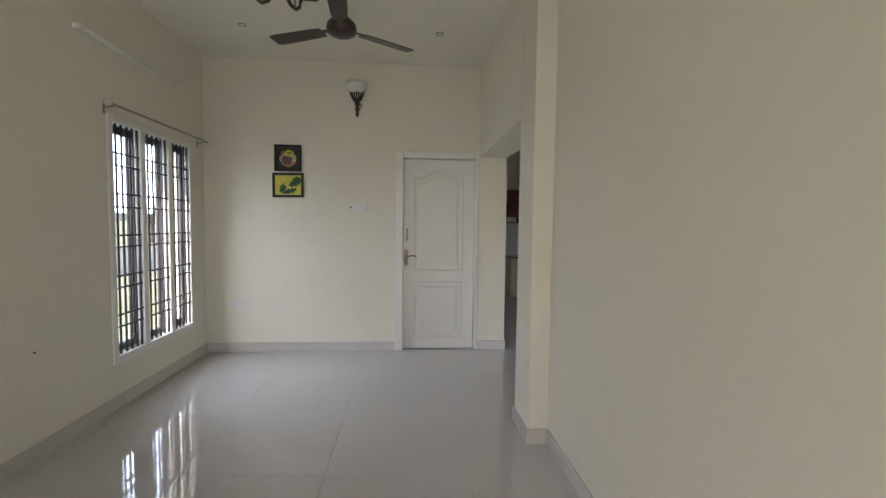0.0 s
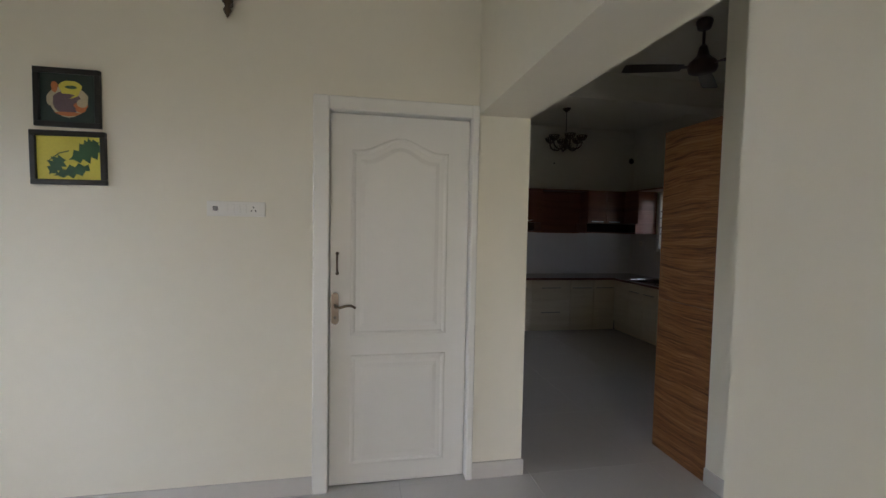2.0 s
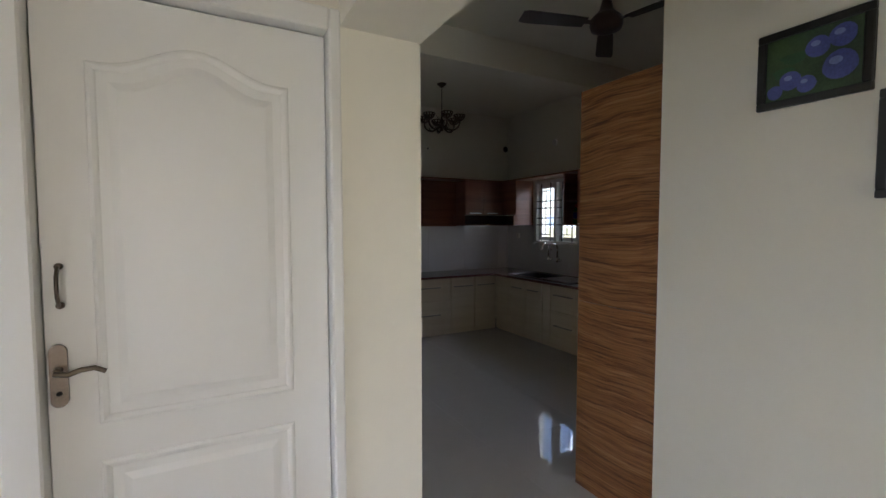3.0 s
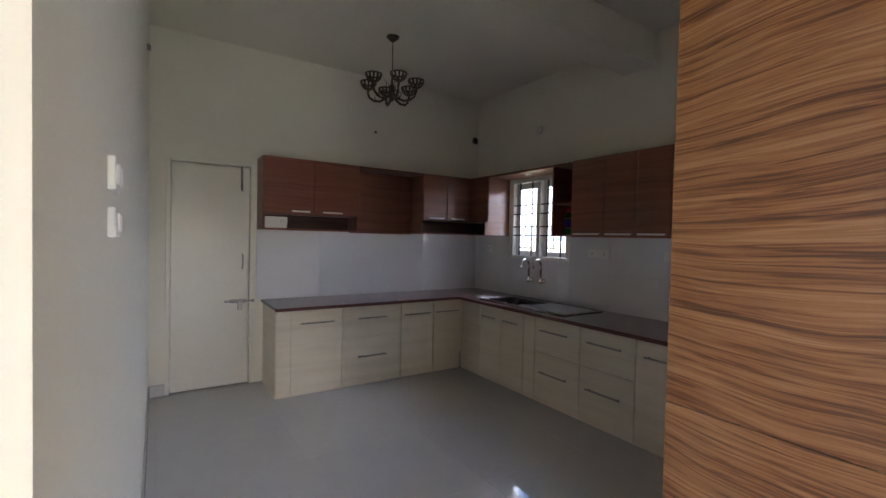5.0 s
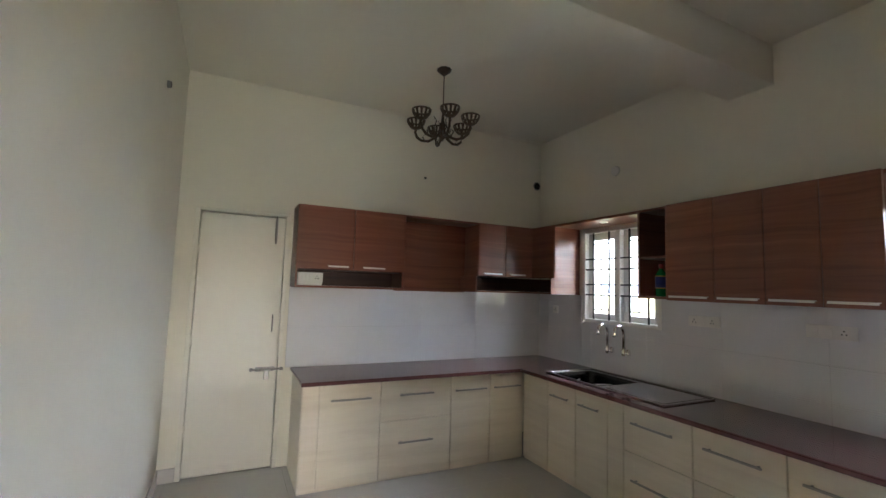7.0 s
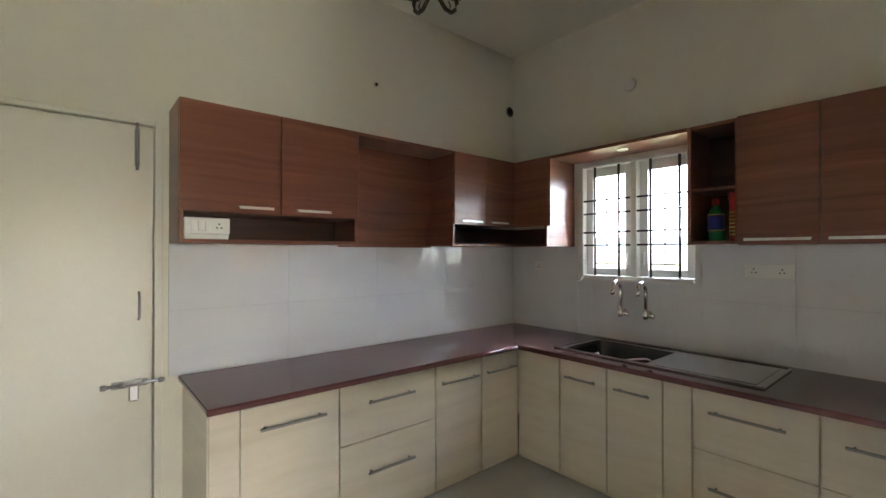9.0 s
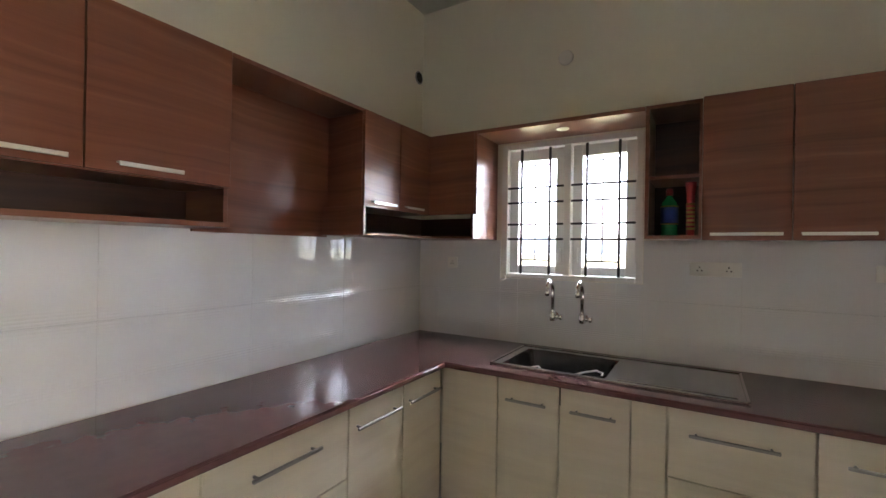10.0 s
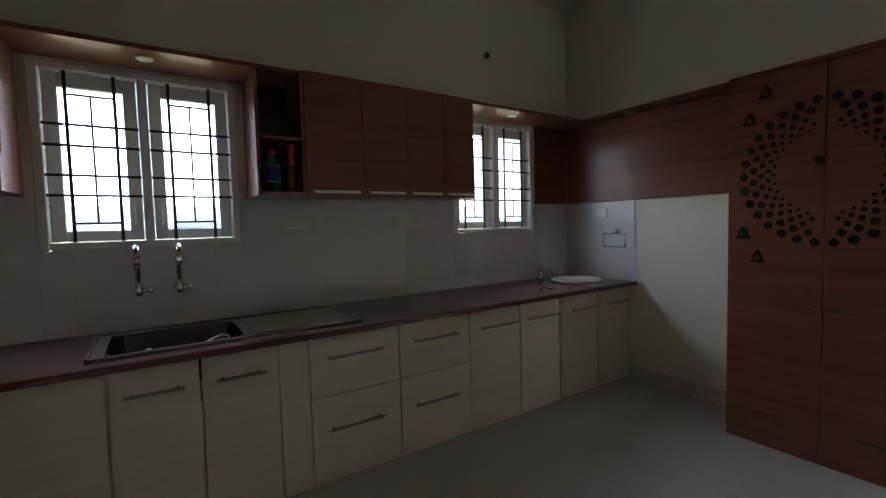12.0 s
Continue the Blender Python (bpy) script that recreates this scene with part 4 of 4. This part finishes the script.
def sconce():
    x, y = -0.60, YN
    s = thing("wall_sconce", (x, y, 2.53), "ornate bronze wall sconce with frosted glass bowl", "wall lamp")
    b = bmesh.new()
    lathe(b, [(0.003, 0.0), (0.019, 0.035), (0.010, 0.056), (0.026, 0.08), (0.013, 0.10), (0.022, 0.128), (0.018, 0.16)], (x, y - 0.055, 2.53), 14, flute=0.10, nf=7)
    box(b, x - 0.014, x + 0.014, y - 0.05, y - 0.001, 2.60, 2.68, 0.006)
    tube(b, [(x + 0.01, y - 0.05, 2.68), (x + 0.045, y - 0.06, 2.66), (x + 0.04, y - 0.06, 2.625), (x + 0.02, y - 0.055, 2.63)], 0.008, 8, 0.6)
    part("bracket", b, BRONZE, s)
    fan = lathe(bmesh.new(), [(0.016, 0.13), (0.024, 0.15), (0.030, 0.17), (0.024, 0.175)], (x, y - 0.075, 2.53), 16)
    for k in range(9):
        t = math.pi * (1.0 + k / 8)
        ca, sa = math.cos(t), math.sin(t)
        tube(fan, [(x + rr * ca, y - 0.075 + 0.9 * rr * sa, 2.53 + h) for rr, h in ((0.022, 0.155), (0.044, 0.185), (0.062, 0.225), (0.074, 0.262))], 0.0065, 6, 1.2)
    tube(fan, [(x + (0.076 + 0.004 * math.cos(16 * t)) * math.cos(t), y - 0.075 + 0.07 * math.sin(t), 2.796 + 0.004 * math.cos(16 * t)) for t in (math.pi * (1 + k / 32) for k in range(33))], 0.007, 6)
    part("holder", fan, BRONZE, s, "open scalloped bronze fan")
    part("glass_bowl", lathe(bmesh.new(), [(0.062, 0.245), (0.088, 0.28), (0.102, 0.32), (0.108, 0.345), (0.100, 0.343), (0.08, 0.29), (0.055, 0.255)], (x, y - 0.112, 2.53), 28), FROST, s, "frosted glass bowl")


sconce()


def tube_light():
    t = thing("tube_light", (XW, 3.95, 2.65), "unlit slim fluorescent tube batten on the wall", "tube light")
    part("batten", cube(XW, XW + 0.028, 3.33, 4.59, 2.632, 2.668, 0.004), PLASTIC, t)
    part("tube", tube(bmesh.new(), [(XW + 0.042, 3.37, 2.648), (XW + 0.042, 4.55, 2.648)], 0.013, 10), FROST, t, "unlit glass tube")
    for y in (3.345, 4.575):
        part("end_cap", cube(XW + 0.028, XW + 0.06, y - 0.015, y + 0.015, 2.63, 2.667, 0.004), PLASTIC, t)
    part("starter", lathe(bmesh.new(), [(0.014, 0), (0.014, 0.03)], (XW + 0.015, 4.0, 2.668), 10), PLASTIC, t)


tube_light()


def curtain_rod():
    c = thing("curtain_rod", (XW, 4.3, 2.23), "thin steel curtain rod with round white finials", "curtain rod")
    x = XW + 0.07
    part("rod", tube(bmesh.new(), [(x, 3.56, 2.225), (x, 5.06, 2.225)], 0.009), DULL, c)
    for y in (3.54, 5.075):
        part("finial", lathe(bmesh.new(), [(0.008, -0.03), (0.02, -0.022), (0.026, 0), (0.02, 0.02), (0.006, 0.028)], (x, y, 2.225), 14, Matrix.Rotation(radians(90), 3, "X")), PORC, c)
    for y in (3.60, 4.97):
        b = bmesh.new()
        tube(b, [(XW, y, 2.20), (x, y, 2.213)], 0.006)
        box(b, XW, XW + 0.004, y - 0.012, y + 0.012, 2.16, 2.23, 0.001)
        part("bracket", b, DULL, c)


curtain_rod()


# ---- pictures ----
def picture(name, plane, u0, u1, z0, z1, label, paint, backing, tilt=0.0):
    """A framed print. plane: "y" hangs on the living north wall, "x" on the passage wall."""
    at = ((u0 + u1) / 2, YN, (z0 + z1) / 2) if plane == "y" else (XQ, (u0 + u1) / 2, (z0 + z1) / 2)
    p = thing("framed_picture", at, label, "picture", "framed pictures")
    w, h = (u1 - u0) / 2, (z1 - z0) / 2
    R = Matrix.Translation(at) @ (Matrix.Identity(4) if plane == "y" else Matrix.Rotation(radians(-90), 4, "Z")) @ Matrix.Rotation(radians(tilt), 4, "Y")
    t = 0.026
    f = bmesh.new()
    box(f, -w, w, -0.022, -0.002, h - t, h, 0.003)
    box(f, -w, w, -0.022, -0.002, -h, -h + t, 0.003)
    box(f, -w, -w + t, -0.022, -0.002, -h + t, h - t, 0.003)
    box(f, w - t, w, -0.022, -0.002, -h + t, h - t, 0.003)
    f.transform(R)
    part("frame", f, BLACK, p, "black picture frame")
    b = cube(-w + t, w - t, -0.010, -0.002, -h + t, h - t)
    b.transform(R)
    canvas = part("print", b, backing, p)
    for outline, m, lift in paint(w - t, h - t):
        s = slab(bmesh.new(), [(q[0], -0.0105 - lift, q[1]) for q in outline], (0, 0.0008, 0))
        s.transform(R)
        part("print_shape", s, m, canvas)
    return p


def blob(cx, cz, rx, rz, n=20, wob=0.0, ph=0.0):
    return [(cx + rx * (1 + wob * math.sin(5 * 2 * math.pi * i / n + ph)) * math.cos(2 * math.pi * i / n), cz + rz * (1 + wob * math.sin(3 * 2 * math.pi * i / n + ph)) * math.sin(2 * math.pi * i / n)) for i in range(n)]


def leafy(cx, cz, L, W_, ang):
    """A split leaf with deep notches."""
    pts = []
    n = 9
    for i in range(n):
        u = i / (n - 1)
        w = W_ * math.sin(math.pi * min(1, u * 0.85 + 0.15)) * (1.0 if i % 2 == 0 else 0.45)
        pts.append((u * L, w))
    for i in range(n - 1, -1, -1):
        u = i / (n - 1)
        w = W_ * math.sin(math.pi * min(1, u * 0.85 + 0.15)) * (1.0 if i % 2 == 0 else 0.45)
        pts.append((u * L - 0.002, -w - 0.001))
    c, s = math.cos(radians(ang)), math.sin(radians(ang))
    return [(cx + x * c - y * s, cz + x * s + y * c) for x, y in pts]


def paint_round(w, h):
    return [(blob(0.0, -0.012, 0.085, 0.075, wob=0.08), BEIGEP, 0.0), (blob(-0.005, -0.02, 0.062, 0.055, wob=0.05), MAUVE, 0.001), (blob(0.012, 0.045, 0.047, 0.042, wob=0.12), YEL, 0.002), (blob(-0.055, 0.052, 0.014, 0.026, wob=0.1), ORG, 0.002), (blob(0.055, -0.04, 0.028, 0.024, wob=0.2), ORG, 0.002), (blob(0.062, -0.022, 0.024, 0.02), BEIGEP, 0.003), (blob(-0.075, -0.01, 0.014, 0.03), BEIGEP, 0.003), (blob(0.0, -0.075, 0.05, 0.010, wob=0.2), ORG, 0.003), (blob(0.015, 0.052, 0.026, 0.008), LEAFG, 0.003), (blob(-0.01, 0.01, 0.035, 0.012, wob=0.2), MAUVE, 0.003)]


def paint_leaf(w, h):
    return [(leafy(0.135, 0.055, 0.15, 0.055, 205), LEAFG, 0.0), (leafy(0.06, 0.055, 0.075, 0.035, 20), LEAFG, 0.001), (leafy(-0.03, 0.0, 0.10, 0.045, 235), LEAFG, 0.001), (leafy(0.085, -0.045, 0.16, 0.035, 195), LEAFG, 0.002), ([(-0.09, -0.02), (-0.04, 0.02), (0.0, 0.032), (0.0, 0.037), (-0.042, 0.025), (-0.093, -0.018)], LEAFG, 0.002)]


def paint_berries(w, h):
    return [(blob(x, z, r, r, 18, 0.03, k), BERRY, 0.001 * (k % 3)) for k, (x, z, r) in enumerate(((-0.105, -0.075, 0.024), (-0.06, -0.045, 0.032), (-0.012, -0.068, 0.028), (0.075, -0.03, 0.046), (0.015, 0.045, 0.034), (0.08, 0.06, 0.036)))] + [*[(blob(x, z, r, r * 0.7, 14), BERRYLT, 0.0035) for x, z, r in ((-0.065, -0.036, 0.012), (0.065, -0.015, 0.018), (0.01, 0.056, 0.013), (0.072, 0.072, 0.014), (-0.018, -0.058, 0.010))], (blob(-0.05, 0.03, 0.04, 0.018, wob=0.2), LEAFG, 0.0), (blob(-0.08, -0.015, 0.03, 0.02, wob=0.2), LEAFG, 0.0005)]


def paint_flower(w, h):
    return [(leafy(-0.06, 0.04, 0.1, 0.03, 60), LEAFG, 0.0), (leafy(-0.02, -0.02, 0.12, 0.04, 240), LEAFG, 0.001), (blob(0.02, 0.03, 0.05, 0.05, wob=0.2), REDP, 0.002), (blob(-0.01, -0.08, 0.045, 0.04, wob=0.2), REDP, 0.002)]


picture("pic", "y", -1.475, -1.19, 1.952, 2.232, "black-framed print of a round yellow motif", paint_round, CANVASDK)
picture("pic", "y", -1.496, -1.170, 1.675, 1.935, "black-framed print of green leaves on yellow", paint_leaf, YEL, -0.6)
picture("pic", "x", 4.13, 4.448, 1.866, 2.130, "black-framed picture of blue berries", paint_berries, BERRYDK)
picture("pic", "x", 3.812, 4.114, 1.537, 1.860, "black-framed print of red flowers on yellow", paint_flower, YEL)


# ---- plates, sockets and small fittings ----
def plate(axis, c, u, z, w, h, label, bits, category="switch plate"):
    """A white plate on a wall; bits are (offset, kind)."""
    at = (u, c, z) if axis in "nN" else (c, u, z)
    p = thing("switch_plate" if "switch" in label else "socket_plate", at, label, category, "electrical plates")
    s = 1 if axis in "sw" else -1

    def slabx(u0, u1, z0, z1, d0, d1, bv):
        lo, hi = sorted((c + s * d0, c + s * d1))
        return cube(u0, u1, lo, hi, z0, z1, bv) if axis in "ns" else cube(lo, hi, u0, u1, z0, z1, bv)
    part("plate", slabx(u - w / 2, u + w / 2, z - h / 2, z + h / 2, 0.0, 0.010, 0.002), PLASTIC, p)
    for off, kind in bits:
        if kind == "switch":
            part("rocker", slabx(u + off - 0.010, u + off + 0.010, z - h * 0.3, z + h * 0.3, 0.010, 0.014, 0.001), PLASTIC, p)
        elif kind == "knob":
            part("knob", slabx(u + off - 0.012, u + off + 0.012, z - 0.012, z + 0.012, 0.010, 0.022, 0.004), GREYPL, p)
        else:
            b = bmesh.new()
            for du, dz in ((0, 0.010), (-0.010, -0.008), (0.010, -0.008)):
                q = slabx(u + off + du - 0.0035, u + off + du + 0.0035, z + dz - 0.0035, z + dz + 0.0035, 0.009, 0.0106, 0)
                me = bpy.data.meshes.new("tmp")
                q.to_mesh(me)
                q.free()
                b.from_mesh(me)
                bpy.data.meshes.remove(me)
            part("socket_holes", b, HOLESHADE, p)
    return p


plate("n", YN, -0.575, 1.578, 0.285, 0.078, "white switch plate on the cream wall", [(-0.10, "knob"), (-0.05, "switch"), (-0.02, "switch"), (0.01, "switch"), (0.04, "switch"), (0.085, "socket")])
plate("n", YN, -1.87, 0.522, 0.205, 0.078, "white double socket plate near the floor", [(-0.05, "socket"), (0.0, "switch"), (0.06, "socket")])
plate("e", XE - 0.010, 7.315, 1.30, 0.23, 0.075, "white socket plate on the tiled splashback", [(0.07, "socket"), (-0.06, "socket"), (0.0, "switch")])
plate("e", XE - 0.010, 6.585, 1.302, 0.235, 0.075, "white socket plate on the tiled splashback", [(0.07, "switch"), (-0.06, "socket"), (0.0, "switch")])
plate("e", XE - 0.010, 8.884, 1.294, 0.075, 0.075, "small white socket plate on the tiles", [(0, "socket")])
plate("s", YS + 0.010, 4.12, 1.335, 0.13, 0.075, "white switch plate above the wash basin", [(-0.03, "switch"), (0.03, "switch")])
plate("n", UY + 0.05, 2.01, 1.532, 0.195, 0.078, "white switch plate inside the cupboard niche", [(-0.06, "switch"), (-0.03, "switch"), (0.0, "switch"), (0.05, "socket")])
plate("w", XP, 5.61, 1.497, 0.10, 0.05, "white switch plate on the kitchen wall", [(-0.02, "switch"), (0.02, "switch")])
plate("w", XP, 5.61, 1.425, 0.10, 0.045, "white switch plate below another plate", [(-0.02, "switch"), (0.02, "switch")])

sbx = thing("switch_box", (2.01, 9.0, 1.468), "white box behind the niche switch plate", "switch box")
part("box", cube(1.915, 2.105, UY + 0.051, YK - 0.014, UZ0 + PT + 0.001, 1.57, 0.003), PLASTIC, sbx)
towel = thing("towel_holder", (3.95, YS, 1.12), "chrome rectangular towel ring on tiled wall", "towel holder")
q = YS + 0.06
part("ring", tube(bmesh.new(), [(3.86, q, 1.06), (4.06, q, 1.06), (4.06, q, 1.165), (3.86, q, 1.165), (3.86, q, 1.06)], 0.006), CHROME, towel)
part("bracket", box(tube(bmesh.new(), [(3.96, YS + 0.012, 1.18), (3.96, q, 1.172)], 0.008), 3.94, 3.98, YS + 0.011, YS + 0.018, 1.16, 1.20, 0.003), CHROME, towel)


def port(name, at, axis, r, label, material, depth=0.012):
    p = thing(name, at, label, "wall fitting")
    rot = {"n": Matrix.Rotation(radians(90), 3, "X"), "e": Matrix.Rotation(radians(-90), 3, "Y"), "w": Matrix.Rotation(radians(90), 3, "Y")}[axis]
    part("collar", lathe(bmesh.new(), [(r * 1.12, 0), (r * 1.12, depth * 0.5), (r, depth), (r * 0.9, depth)], at, 20, rot), material, p)
    if material is not PORC:
        part("bore", lathe(bmesh.new(), [(r * 0.88, 0.001), (r * 0.88, depth * 1.05)], at, 20, rot), HOLESHADE, p)
    return p


port("pipe_hole", (4.435, YK, 2.635), "n", 0.042, "dark open pipe hole high in the wall", GREYPL, 0.006)
port("cover_cap", (XE, 8.11, 2.575), "e", 0.04, "round painted cover cap on the wall", PORC, 0.02)
port("wall_hook", (XE, 5.84, 2.58), "e", 0.022, "small dark wire outlet high on the wall", GREYPL, 0.02)
port("wire_outlet", (3.08, YK, 2.54), "n", 0.012, "small wire outlet on the cream wall", GREYPL, 0.01)
port("wire_hook", (XP, 8.14, 2.575), "w", 0.018, "small wire outlet with dangling end", GREYPL, 0.02)
port("wall_nail", (XW, 2.95, 0.637), "w", 0.006, "small rusty screw stuck in the cream wall", GREYPL, 0.008)


# ---- bottle and packet on the open shelf ----
def bottle():
    x, y, z = 4.30, 7.52, UZ0 + PT
    b = thing("bottle", (x, y, z), "green cleaner bottle with blue label and red cap", "bottle")
    part("body", lathe(bmesh.new(), [(0.036, 0), (0.040, 0.008), (0.040, 0.05), (0.040, 0.15), (0.036, 0.168), (0.016, 0.195), (0.013, 0.205)], (x, y, z), 20), GREENB, b)
    part("label", lathe(bmesh.new(), [(0.0408, 0.062), (0.0408, 0.145)], (x, y, z), 20), BLUEL, b)
    for h in (0.058, 0.146):
        part("label_band", lathe(bmesh.new(), [(0.0412, h), (0.0412, h + 0.006)], (x, y, z), 20), GOLD, b)
    part("cap", lathe(bmesh.new(), [(0.016, 0.205), (0.016, 0.235), (0.012, 0.24)], (x, y, z), 16), REDP, b)


def packet():
    x, y, z = 4.27, 7.425, UZ0 + PT
    b = thing("incense_packet", (x, y, z), "tall red and gold printed cardboard packet", "packet")
    part("body", lathe(bmesh.new(), [(0.018, 0), (0.018, 0.20), (0.026, 0.262), (0.024, 0.264)], (x, y, z), 14, flute=0.03, nf=4), REDP, b)
    part("label", lathe(bmesh.new(), [(0.0192, 0.03), (0.0192, 0.16)], (x, y, z), 14, flute=0.03, nf=4), GOLD, b)
    for k in range(6):
        part("print_bar", lathe(bmesh.new(), [(0.0198, 0.04 + k * 0.02), (0.0198, 0.05 + k * 0.02)], (x, y, z), 14, flute=0.03, nf=4), REDP, b)


bottle()
packet()

# ---- outside ----
G = bmesh.new()
GZ = -1.2
box(G, -2000, 2000, -2000, 2000, GZ - 0.5, GZ)
tagged(structure("ground", G, GRASS, "green grassland round the house", "ground"), kind="structure")
H = bmesh.new()
box(H, 300, 900, -1500, 1500, GZ, GZ + 0.3)
structure("water", H, WATER, "pale lake in the distance", "water")
H = bmesh.new()
for k in range(46):
    y = -1500 + k * 66 + random.uniform(-20, 20)
    lathe(H, [(150, 0), (120, 14 + random.uniform(0, 6)), (70, 22 + random.uniform(0, 10)), (5, 30 + random.uniform(0, 12))], (1000 + random.uniform(0, 80), y, GZ), 10)
tagged(link("far_hills", H, HILLS), "hazy blue hills on the horizon", "hills", kind="stuff")


def tree(x, y, h, seed):
    rnd = random.Random(seed)
    t = thing("tree", (x, y, GZ), "leafy green tree beyond the window", "tree", "trees outside")
    b = bmesh.new()
    tube(b, [(x, y, GZ), (x + 0.1, y, GZ + h * 0.3), (x - 0.05, y + 0.1, GZ + h * 0.65)], 0.13, 8, 0.4)
    for k in range(6):
        a = rnd.uniform(0, 6.28)
        z0 = GZ + h * rnd.uniform(0.3, 0.6)
        tube(b, [(x, y, z0), (x + math.cos(a) * h * 0.15, y + math.sin(a) * h * 0.15, z0 + h * 0.15), (x + math.cos(a) * h * 0.25, y + math.sin(a) * h * 0.25, z0 + h * 0.28)], 0.05, 6, 0.3)
    part("trunk", b, BARK, t)
    verts, faces = [], []
    for k in range(1500):
        a, u, v = rnd.uniform(0, 6.28), rnd.random() ** 0.5, rnd.uniform(-1, 1)
        rr = h * 0.32 * u * (1 + 0.3 * math.sin(3 * a + seed))
        c = Vector((x + rr * math.cos(a), y + rr * math.sin(a), GZ + h * 0.68 + h * 0.3 * v * math.sqrt(max(0.05, 1 - u * u))))
        q = Euler((rnd.uniform(0, 6), rnd.uniform(0, 6), rnd.uniform(0, 6))).to_matrix()
        n = len(verts)
        for p in ((-0.16, 0, 0), (0, 0.07, 0.02), (0.16, 0, 0), (0, -0.07, 0.02)):
            verts.append(c + q @ Vector(p))
        faces.append((n, n + 1, n + 2, n + 3))
    me = bpy.data.meshes.new("crown")
    me.from_pydata(verts, [], faces)
    me.materials.append(FOLIAGE)
    o = new("crown", me)
    o.parent = t
    o.matrix_parent_inverse = Matrix.Translation(t.location).inverted()


for k, (x, y, h) in enumerate(((-22, 22, 6.5), (-26, 29, 7.5), (-19, 34, 6.0), (-30, 17, 7.0), (-24, 41, 8.0))):
    tree(x, y, h, k + 3)
bw = thing("boundary_wall", (-14, 14, GZ), "low plastered compound wall outside the window", "wall")
part("wall_body", cube(-14.1, -13.9, -10, 50, GZ, GZ + 1.3, 0.01), EXTWALL, bw)
part("coping", cube(-14.16, -13.84, -10, 50, GZ + 1.3, GZ + 1.38, 0.01), EXTWALL, bw)

# ---- tiles, last ----
FB = footprint(-0.15, -0.012)
floor = structure("floor", FB, GROUT, "polished cream vitrified tile floor", "floor")
TS, GAP = 0.80, 0.0005
tile_mesh = {}


def tile_piece(name, key, size, at, material, parent):
    if key not in tile_mesh:
        sx, sy, sz = size
        bm = cube(0, sx, 0, sy, 0, sz, 0.0008)
        me = bpy.data.meshes.new(name)
        bm.to_mesh(me)
        bm.free()
        me.materials.append(material)
        tile_mesh[key] = me
    o = new(name, tile_mesh[key])
    o.location = at
    o.parent = parent
    return o


def cuts(lo, hi, start, step):
    out = [lo]
    k = math.ceil((lo - start) / step + 1e-6)
    while start + k * step < hi - 1e-6:
        out.append(start + k * step)
        k += 1
    return [*out, hi]


def in_plan(x, y):
    return (x < 0.9 and y < 5.25) or (0.6 < x < 2.3 and 1.2 < y < 9.3) or (x >= 2.0 and y > 4.7)


xs, ysf = cuts(-2.2, 4.55, 0.30, TS), cuts(-2.6, 9.2, 5.10, TS)
for x0, x1 in zip(xs, xs[1:]):
    for y0, y1 in zip(ysf, ysf[1:]):
        if not any(in_plan(x, y) for x in (x0, x1) for y in (y0, y1)):
            continue
        sx, sy = round(x1 - x0 - GAP, 4), round(y1 - y0 - GAP, 4)
        tile_piece("floor_tile", ("f", sx, sy), (sx, sy, 0.0115), (x0 + GAP / 2, y0 + GAP / 2, -0.0115), FLOOR, floor)

# glazed splashback tiles
sb = thing("splashback", (2.0, YK, CT), "white glazed tile splashback above the worktop", "splashback", kind="structure")
rows = [(CT, 1.115), (1.115, UZ0 + 0.0)]


def back_tiles(axis, edges, c, zr):
    for a, b in zip(edges, edges[1:]):
        for z0, z1 in zr:
            w, h = round(b - a - 0.0005, 4), round(z1 - z0 - 0.0005, 4)
            if axis == "x":
                o = tile_piece("wall_tile", ("n", w, h), (w, 0.009, h), (a, c, z0), TILE, sb)
            else:
                o = tile_piece("wall_tile", ("e", w, h), (0.009, w, h), (c, a, z0), TILE, sb)
            o.matrix_parent_inverse = Matrix.Translation(sb.location).inverted()


back_tiles("x", cuts(1.885, XE - 0.01, 1.885, 0.60), YK - 0.0095, rows)
back_tiles("y", cuts(8.523, YK - 0.01, 9.0, 0.60), XE - 0.0095, rows)
back_tiles("y", cuts(6.198, 7.657, 9.0, 0.60), XE - 0.0095, rows)
back_tiles("y", cuts(YS + 0.01, 5.342, 9.0, 0.60), XE - 0.0095, [(CT, 1.115), (1.115, UZ0 - 0.02)])
back_tiles("y", cuts(7.657, 8.523, 9.0, 0.60), XE - 0.0095, [(CT, 1.115), (1.115, 1.203)])
back_tiles("y", cuts(5.342, 6.198, 9.0, 0.60), XE - 0.0095, [(CT, 1.115), (1.115, 1.203)])
back_tiles("x", cuts(3.81, XE - 0.01, 3.81, 0.60), YS + 0.0005, [(CT, 1.115), (1.115, UZ0 - 0.02)])
